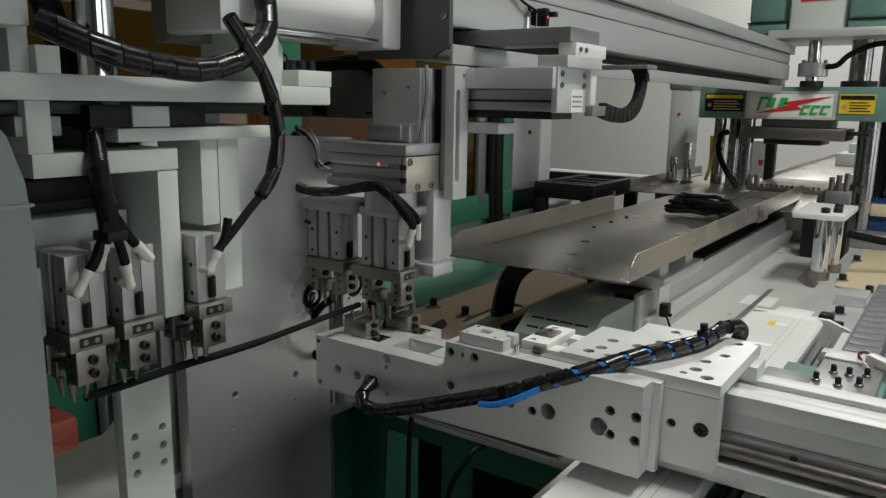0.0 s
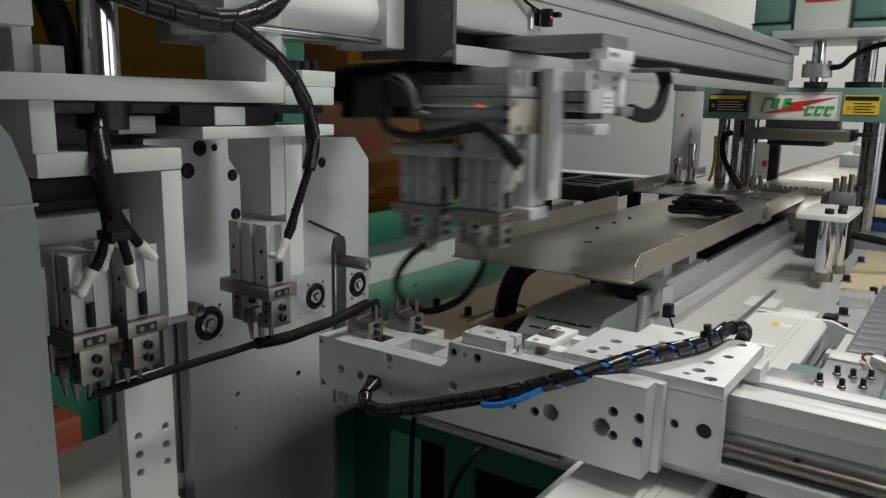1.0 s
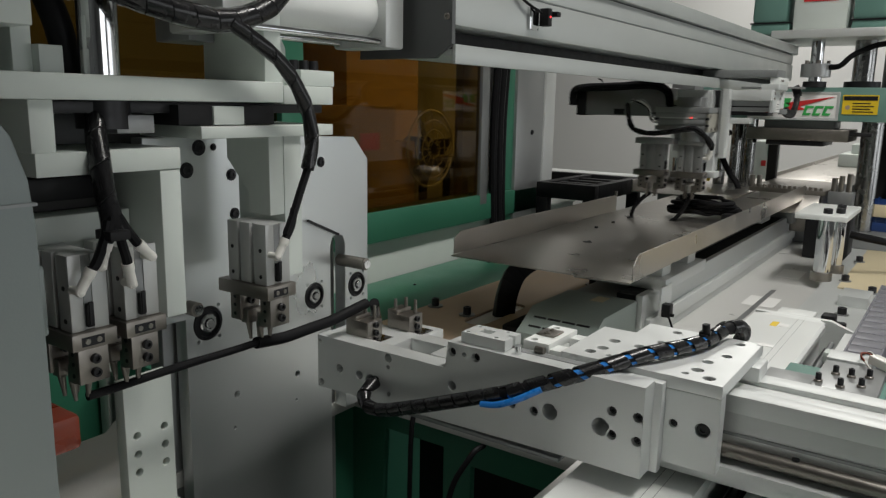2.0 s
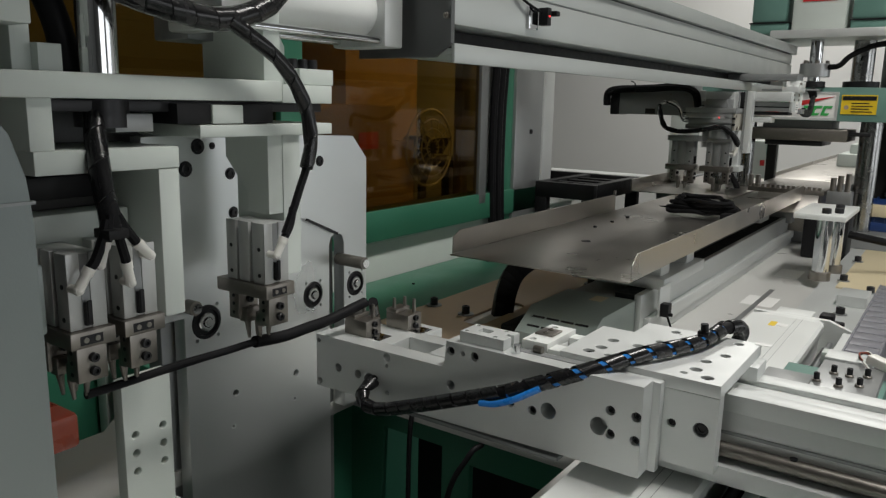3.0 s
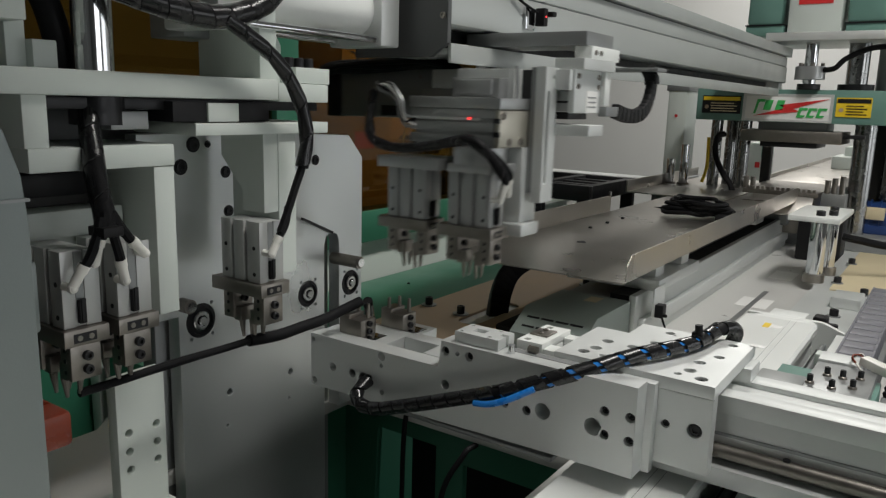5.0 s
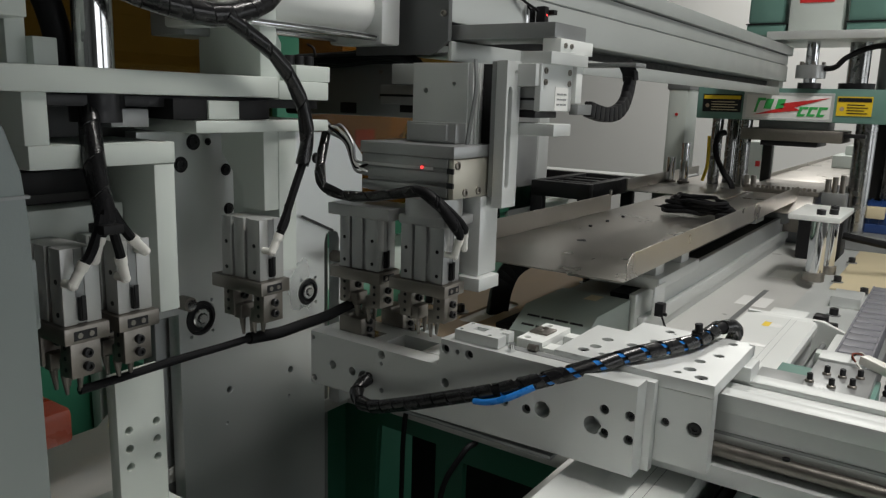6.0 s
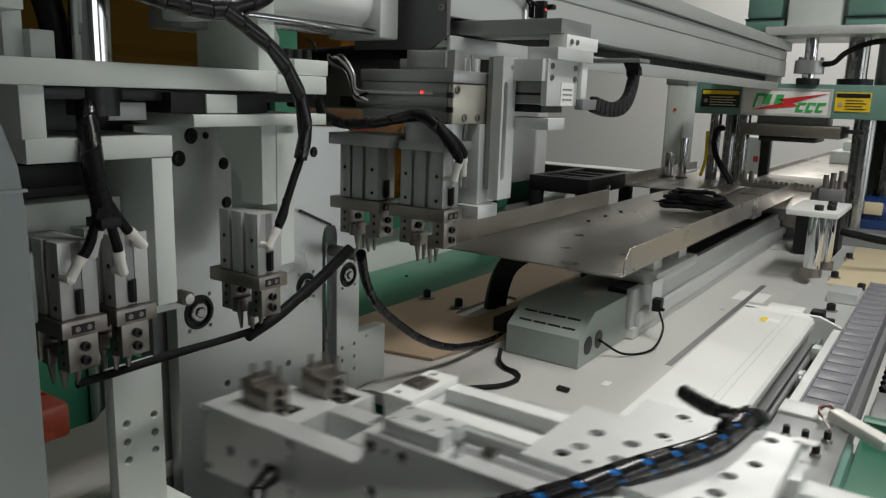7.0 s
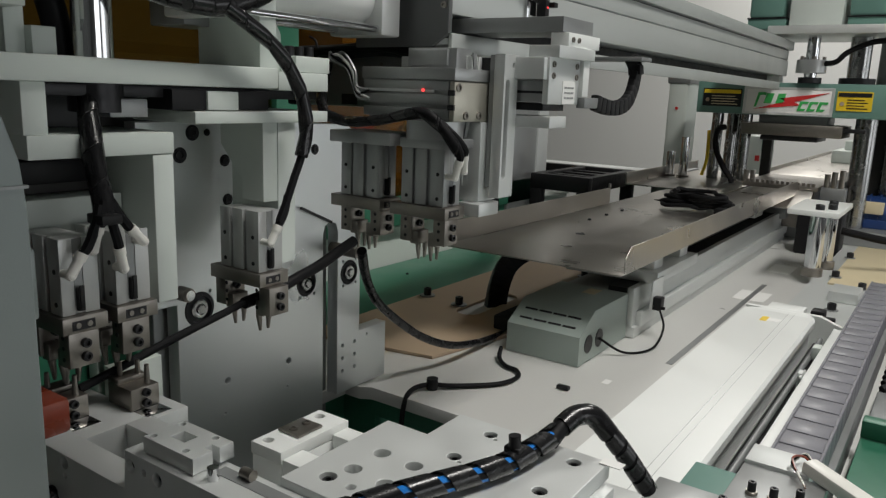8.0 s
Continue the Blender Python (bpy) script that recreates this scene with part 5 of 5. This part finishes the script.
part("rod_collar", cyl((-0.335, 2.88, 1.372), (-0.335, 2.88, 1.392), 0.055, 28), "bolt", press)
part("spring_rod", cyl((-0.466, 2.80, 1.372), (-0.466, 2.80, 1.525), 0.020, 20), "chrome", press)
part("spring_cap", cyl((-0.466, 2.80, 1.405), (-0.466, 2.80, 1.447), 0.046, 28), "alu_grey", press)
part("spring_seat", cyl((-0.466, 2.80, 1.372), (-0.466, 2.80, 1.390), 0.036, 24), "bolt", press)
for a in (0.3, 1.3, 2.3, 3.9, 5.0):
    part("clamp_screw", cyl((-0.466 + 0.036 * math.cos(a), 2.80 + 0.036 * math.sin(a), 1.447), (-0.466 + 0.036 * math.cos(a), 2.80 + 0.036 * math.sin(a), 1.458), 0.006, 10), "steel", press)
part("hydraulic_hose", tube([(-0.43, 2.79, 1.435), (-0.39, 2.77, 1.44), (-0.36, 2.77, 1.47), (-0.30, 2.78, 1.50), (-0.24, 2.80, 1.51)], 0.009, 6, 8), "rubber", press)
for x0, x1 in ((-0.70, -0.575), (-0.385, -0.20)):
    mo = part("motor", bx(box(x0, x1, 2.86, 3.06, 1.553, 1.59, 0.004), x0, x1 - 0.01, 2.87, 3.05, 1.592, 1.95, 0.012), "green_grey", press, "grey-green motor housing")
    part("motor_base", box(x0 - 0.002, x1 + 0.002, 2.855, 3.062, 1.588, 1.592, 0), "bolt", mo)
part("drive_box", box(-0.565, -0.40, 2.86, 3.05, 1.553, 1.95, 0.006), "paint", press, "pale grey drive box")
part("red_label", box(-0.535, -0.43, 2.857, 2.8595, 1.655, 1.70, 0), "red", press, "red label")
part("base", box(-0.86, -0.1, 2.78, 3.1, 0.851, 0.90, 0.003), "alu_dark", press)
part("lower_tool", bx(box(-0.60, -0.37, 2.62, 3.0, 1.031, 1.046, 0.002), -0.57, -0.39, 2.7, 2.95, 0.9, 1.031, 0.002), "steel", press, "lower tool plate with pins")
for k in range(14):
    part("tool_pin", cyl((-0.585 + 0.0155 * k, 2.625, 1.046), (-0.585 + 0.0155 * k, 2.625, 1.056), 0.005, 8), "steel", press)
for x, z1 in ((-0.600, 1.082), (-0.578, 1.082), (-0.352, 1.088), (-0.332, 1.096), (-0.310, 1.103)):
    part("tool_pin", cyl((x, 2.66, 1.046), (x, 2.66, z1), 0.0085, 14), "steel", press)
part("pin_bar", box(-0.365, -0.295, 2.64, 2.70, 0.985, 1.0455, 0.002), "alu_dark", press)
part("tool_ramp", bx(bmesh.new(), -0.09, 0.09, -0.003, 0.003, -0.035, 0.035, 0.001, Matrix.Translation((-0.47, 2.58, 1.005)) @ pose(0, 0, 0, -38)), "stainless", press, "bent stainless ramp")
part("cable", tube([(-0.72, 2.80, 1.215), (-0.74, 2.78, 1.20), (-0.735, 2.76, 1.14), (-0.70, 2.74, 1.08), (-0.665, 2.74, 1.03), (-0.655, 2.74, 0.95)], 0.010, 8, 8), "rubber", press)
part("wire_conduit", tube([(-0.77, 2.78, 1.20), (-0.765, 2.77, 1.10), (-0.775, 2.76, 1.04)], 0.006, 6, 8), "yellow", press, "yellow conduit")
out_tray = thing("outfeed_tray", "stainless outfeed tray behind the press", "tray")
part("base", box(-0.65, -0.36, 3.15, 5.0, 1.026, 1.03, 0.001), "stainless", out_tray)
part("wall", box(-0.654, -0.6505, 3.15, 5.0, 1.026, 1.045, 0.001), "stainless", out_tray)
part("wall", box(-0.3595, -0.356, 3.15, 5.0, 1.026, 1.06, 0.001), "stainless", out_tray)
part("stand", box(-0.60, -0.40, 3.3, 3.4, 0.85, 1.026, 0.002), "alu_dark", out_tray)
part("stand", box(-0.60, -0.40, 4.7, 4.8, 0.0, 1.026, 0.002), "alu_dark", out_tray)
part("gauge", bx(box(-0.54, -0.42, 4.1, 4.4, 1.0305, 1.09, 0.004), -0.50, -0.42, 4.2, 4.4, 1.09, 1.135, 0.004), "paint", out_tray)
cabn = thing("press_cabinet", "pale control box with a red switch", "control box")
part("body", box(-0.90, -0.805, 3.9, 4.1, 0.85, 1.143, 0.004), "paint", cabn)
part("switch", box(-0.847, -0.826, 3.893, 3.8995, 1.025, 1.052, 0.002), "red", cabn, "red switch")
part("display", box(-0.822, -0.808, 3.893, 3.8995, 1.075, 1.14, 0.002), "green_grey", cabn)
side_col = thing("filter_housing", "pale grey filter housing with a round emblem", "filter housing")
part("body", box(-1.005, -0.925, 3.0, 3.14, 1.03, 1.385, 0.012), "paint", side_col)
part("cap", box(-1.01, -0.92, 2.995, 3.145, 1.365, 1.392, 0.004), "alu_dark", side_col)
part("emblem", cyl((-0.965, 2.996, 1.27), (-0.965, 2.9995, 1.27), 0.006, 20), "red", side_col, "round red emblem")
part("foot", box(-1.02, -0.90, 2.98, 3.16, 0.85, 1.03, 0.004), "alu_dark", side_col)
for k, (x, z1) in enumerate(((-0.965, 1.115), (-0.915, 1.17))):
    pin = thing("guide_post", "short bright steel post beside the press", "post", group="posts beside the press")
    part("rod", cyl((x + 0.06, 2.80, 1.03), (x + 0.06, 2.80, z1), 0.016, 20), "chrome", pin)
    part("foot", cyl((x + 0.06, 2.80, 1.023), (x + 0.06, 2.80, 1.03), 0.022, 20), "steel", pin)

ps = thing("post_table", "small pale plate on two chromed posts", "stand")
part("plate", box(-0.355, -0.235, 2.06, 2.32, 1.028, 1.042, 0.002), "cover", ps)
part("post", cyl((-0.285, 2.10, 0.8705), (-0.285, 2.10, 1.028), 0.020, 28), "chrome", ps)
part("post", cyl((-0.27, 2.22, 0.8705), (-0.27, 2.22, 1.028), 0.016, 28), "chrome", ps)
part("flange", cyl((-0.285, 2.10, 0.8705), (-0.285, 2.10, 0.892), 0.026, 24), "steel", ps)
part("flange", cyl((-0.27, 2.22, 0.8705), (-0.27, 2.22, 0.892), 0.022, 24), "steel", ps)
for x, y in ((-0.285, 2.10), (-0.27, 2.22), (-0.26, 2.13)):
    bolt(ps, x, y, 1.042, FACE_Z, 0.011, 0.013)
part("hose", tube([(-0.24, 2.2, 0.98), (-0.20, 2.2, 0.975), (-0.12, 2.25, 0.96), (-0.02, 2.3, 0.97)], 0.010, 6, 8), "rubber", ps, "black hose")
pump = thing("electric_motor", "dark blue electric motor behind the posts", "motor")
# made-up black block that supplies the darkness under the post table
part("dark_filler", box(-0.40, -0.275, 2.50, 2.60, 0.851, 0.985, 0.006), "black", pump, "black block added to fill the dark area behind the posts")
part("body", cyl((-0.45, 2.95, 0.94), (-0.12, 2.95, 0.94), 0.065, 28), "motor_blue", pump)
part("foot", box(-0.40, -0.15, 2.88, 3.0, 0.90, 0.93, 0.003), "motor_blue", pump)
for k in range(9):
    part("cooling_fin", cyl((-0.40 + 0.03 * k, 2.95, 0.94), (-0.395 + 0.03 * k, 2.95, 0.94), 0.071, 24), "motor_blue", pump)
part("junction_box", box(-0.26, -0.20, 2.87, 2.90, 0.95, 0.99, 0.003), "yellow_board", pump)

stand = thing("black_stand", "black square-tube stand on the green beam", "stand")
for x0, x1, y0, y1 in ((-1.17, -0.962, 2.20, 2.23), (-1.33, -0.962, 2.57, 2.60), (-1.17, -1.14, 2.23, 2.57), (-0.992, -0.962, 2.23, 2.57)):
    part("rail", box(x0, x1, y0, y1, 1.0, 1.05, 0.002), "black", stand)
for k in range(3):
    part("slat", box(-1.139, -0.993, 2.29 + 0.085 * k, 2.32 + 0.085 * k, 1.02, 1.045, 0.001), "black", stand)
for x, y in ((-1.15, 2.215), (-0.984, 2.215), (-1.15, 2.585), (-0.984, 2.585)):
    part("leg", box(x - 0.02, x + 0.022, y - 0.015, y + 0.015, 0.853, 1.0, 0.002), "black", stand)
ledge = thing("wall_trunking", "white cable trunking on the wall side", "trunking")
part("trunk", box(-2.2, -1.02, 3.3, 3.42, 0.93, 0.985, 0.003), "cover", ledge)
part("bracket", box(-1.6, -1.5, 3.3, 3.42, 0.0, 0.93, 0.003), "cover", ledge)

# ---- the wire that is being worked ----
wire_a = thing("work_wire", "thin black wire held between two grippers", "wire", (-0.612, 0.372, 1.040))
part("wire", tube([(0, -0.04, 0.0), (0, 0.0, 0.0), (0, 0.06, 0.001), (0, 0.11, 0.0), (0, 0.165, 0.0)], 0.0040, 6, 10), "rubber", wire_a)
wire_b = thing("work_cable", "black jacketed cable held between gripper and chuck", "cable", (-0.612, 0.535, 1.040))
part("cable", tube([(0, -0.012, 0.0), (0, 0.03, -0.004), (0, 0.07, -0.003), (0, 0.105, -0.002), (0.002, 0.135, 0.003), (0.004, 0.165, 0.008)], 0.0066, 8, 12), "rubber", wire_b)
wire_c = thing("work_cable", "drooping black cable behind the transfer arm", "cable", (-0.61, 0.70, 1.10))
WC = [(-0.006, 0.015, -0.003), (-0.037, 0.06, -0.05), (-0.052, 0.1, -0.094), (-0.062, 0.16, -0.139), (-0.059, 0.23, -0.186), (-0.05, 0.3, -0.215), (-0.056, 0.4, -0.236), (-0.069, 0.51, -0.25)]
sleeve = part("cable", tube(WC, 0.0060, 8, 10), "rubber", wire_c)
part("wrap", wrap_band(WC, 0.0062, 0.030, 0.0292, 0.0003), "wrap", sleeve, "black spiral wrap")
wire_d = thing("work_cable", "loop of black cable carried by the pick head", "cable", (-0.56, 0.712, 1.108))
part("cable", tube([(-0.047, 0, 0.004), (-0.066, -0.005, -0.012), (-0.086, -0.008, -0.040), (-0.088, -0.008, -0.066), (-0.066, -0.006, -0.086), (-0.030, -0.004, -0.086), (0.012, 0, -0.064), (0.038, 0.002, -0.032), (0.052, 0.004, 0.0), (0.058, 0.006, 0.014)], 0.0052, 8, 10), "rubber", wire_d)
wire_e = thing("work_wire", "thin taut black wire between gripper and chuck", "wire", (-0.612, 0.53, 1.040))
part("wire", tube([(0, 0, 0), (0, 0.08, 0), (0, 0.165, 0)], 0.0036, 3, 10), "rubber", wire_e)


def motions():
    # pick head: seconds, along the beam, across it, height
    rows = [(0, 0.018, -0.084, -0.077), (0.5, 0.018, -0.084, -0.077), (0.62, 0.018, -0.084, -0.06), (0.75, 0.018, -0.08, -0.015), (0.85, 0.02, -0.04, -0.002), (0.95, 0.055, -0.004, -0.002), (1.0, 0.102, 0.004, -0.004),
            (1.1, 0.265, -0.01, -0.008), (1.2, 0.375, -0.025, -0.014), (1.3, 0.45, -0.04, -0.018), (1.4, 0.51, -0.05, -0.022), (1.5, 0.579, -0.053, -0.022), (1.6, 0.69, -0.054, -0.024), (1.7, 0.82, -0.054, -0.025),
            (2.1, 1.22, -0.054, -0.027), (2.5, 1.37, -0.054, -0.028), (2.8, 1.392, -0.054, -0.028), (3.6, 1.392, -0.054, -0.028), (3.8, 1.26, -0.05, -0.026), (4.0, 0.98, -0.035, -0.022), (4.2, 0.73, -0.015, -0.018), (4.4, 0.51, 0.012, -0.012),
            (4.5, 0.423, 0.018, -0.012), (4.6, 0.34, 0.018, -0.012), (4.7, 0.265, 0.018, -0.012), (5.0, 0.07, 0.018, -0.02), (5.3, -0.01, 0.016, -0.05), (5.6, -0.02, 0.015, -0.076), (6.2, -0.02, 0.015, -0.076), (6.3, -0.02, 0.014, -0.06),
            (6.4, -0.018, 0.013, -0.028), (6.5, -0.014, 0.012, -0.008), (6.7, -0.005, 0.004, -0.001), (7.0, 0.0, 0.0, 0.0), (8, 0.0, 0.0, 0.0)]
    walk(head, [(t, pose(x, y, z)) for t, y, x, z in rows])
    walk(lift, [(t, pose(x, y, 0)) for t, y, x, z in rows])
    walk(car, [(t, pose(0, y, 0)) for t, y, x, z in rows])
    # transfer arm: seconds, along its rail, along the table, height
    arm_rows = [(0, 0, 0, 0), (6.18, 0, 0, 0), (6.25, 0.003, 0, -0.006), (6.3, 0.011, 0.001, -0.010), (6.4, 0.053, -0.002, -0.010), (6.5, 0.097, -0.006, -0.009), (6.55, 0.107, -0.008, -0.009), (6.6, 0.110, -0.012, -0.008), (6.7, 0.109, -0.066, -0.007),
                (6.8, 0.107, -0.141, -0.006), (6.9, 0.099, -0.199, -0.005), (7.0, 0.090, -0.230, -0.004), (7.1, 0.051, -0.285, -0.003), (7.2, 0.0, -0.355, -0.001), (7.3, -0.013, -0.369, 0), (7.4, -0.013, -0.37, 0), (8, -0.013, -0.37, 0)]
    walk(arm, [(t, pose(x, y, z)) for t, x, y, z in arm_rows])
    walk(slide, [(t, pose(0.0 if t < 6.95 else -0.018 * min(1, (t - 6.9) / 0.4), y, 0)) for t, x, y, z in arm_rows])
    walk(tail_end, [(t, pose(-0.203, 0.838, 1.058, 0, a)) for t, a in [(0, 62), (6.25, 62), (6.4, 100), (6.5, 122), (7.0, 120), (7.1, 65), (7.2, 12), (7.3, 0), (8, 0)]])
    walk(saddle, [(t, pose(0, y, 0)) for t, x, y, z in arm_rows])
    shift = [(0, -0.083), (0.7, -0.083), (0.75, -0.075), (0.8, -0.045), (0.85, -0.015), (0.9, -0.002), (1.0, 0), (8, 0)]
    for ob in (slide_bar, gd):
        walk(ob, [(t, pose(0, y, 0)) for t, y in shift])
    walk(top_hose, [(t, pose(0, 0.25 * y, 0.54 * y)) for t, y in shift])
    walk(column, [(t, pose(0, y, 0)) for t, y in [(0, -0.083), (0.7, -0.083), (0.75, -0.075), (0.8, -0.045), (0.85, -0.015), (0.9, -0.002), (1.0, 0), (8, 0)]])
    a0 = pose(-0.612, 0.372, 1.040)
    walk(wire_a, [(0, a0), (7.72, a0), (7.82, a0 @ pose(0, 0, 0, 5)), (7.92, a0 @ pose(0, 0, 0, 11.5)), (8, a0 @ pose(0, 0, 0, 12))])
    for f, s in zip(col_fingers, (-1, 1)):
        walk(f, [(0, pose(0, 0, 0)), (7.72, pose(0, 0, 0)), (7.82, pose(0.011 * s, 0, 0)), (8, pose(0.011 * s, 0, 0))])
    walk(col_hose, [(t, pose(-0.575, 0.484, 1.367, a)) for t, a in [(0, -23.5), (0.7, -23.5), (0.75, -21), (0.8, -12), (0.85, -4), (0.9, -0.5), (1.0, 0), (8, 0)]])
    e0, e1 = pose(-0.612, 0.53, 1.040, 2.4), a0
    walk(wire_e, [(0, e0), (0.72, e0), (0.9, e1), (7.72, e1), (7.82, a0 @ pose(0, 0, 0, 5)), (7.92, a0 @ pose(0, 0, 0, 11.5)), (8, a0 @ pose(0, 0, 0, 12))])
    b0, b1 = pose(-0.612, 0.535, 1.040), pose(-0.612, 0.535, 1.040, 22)
    bh0 = pose(-0.612, 0.712, 0.972)
    walk(wire_b, [(0, bh0), (0.7, bh0), (0.78, pose(-0.612, 0.60, 1.030)), (0.88, b0), (6.25, b0), (6.35, b0 @ pose(0, 0, 0, 6)), (6.5, b1), (7.72, b1), (7.82, pose(-0.612, 0.534, 1.054, 17)), (7.92, pose(-0.612, 0.531, 1.072, 12)), (8, pose(-0.612, 0.531, 1.073, 12))])
    c0, c1 = pose(-0.61, 0.71, 1.045), pose(-0.61, 0.70, 1.10)
    walk(wire_c, [(0, c0), (6.25, c0), (6.35, c0 @ pose(0, 0, 0.015)), (6.5, c1), (8, c1)])
    d = [(t, pose(-0.56 + x, 0.712 + y, 1.108 + z)) for t, y, x, z in rows if t <= 2.8]
    rest = pose(-0.62, 2.10, 1.026, 86, 0, 20)
    walk(wire_d, d + [(2.95, rest), (8, rest)])


motions()
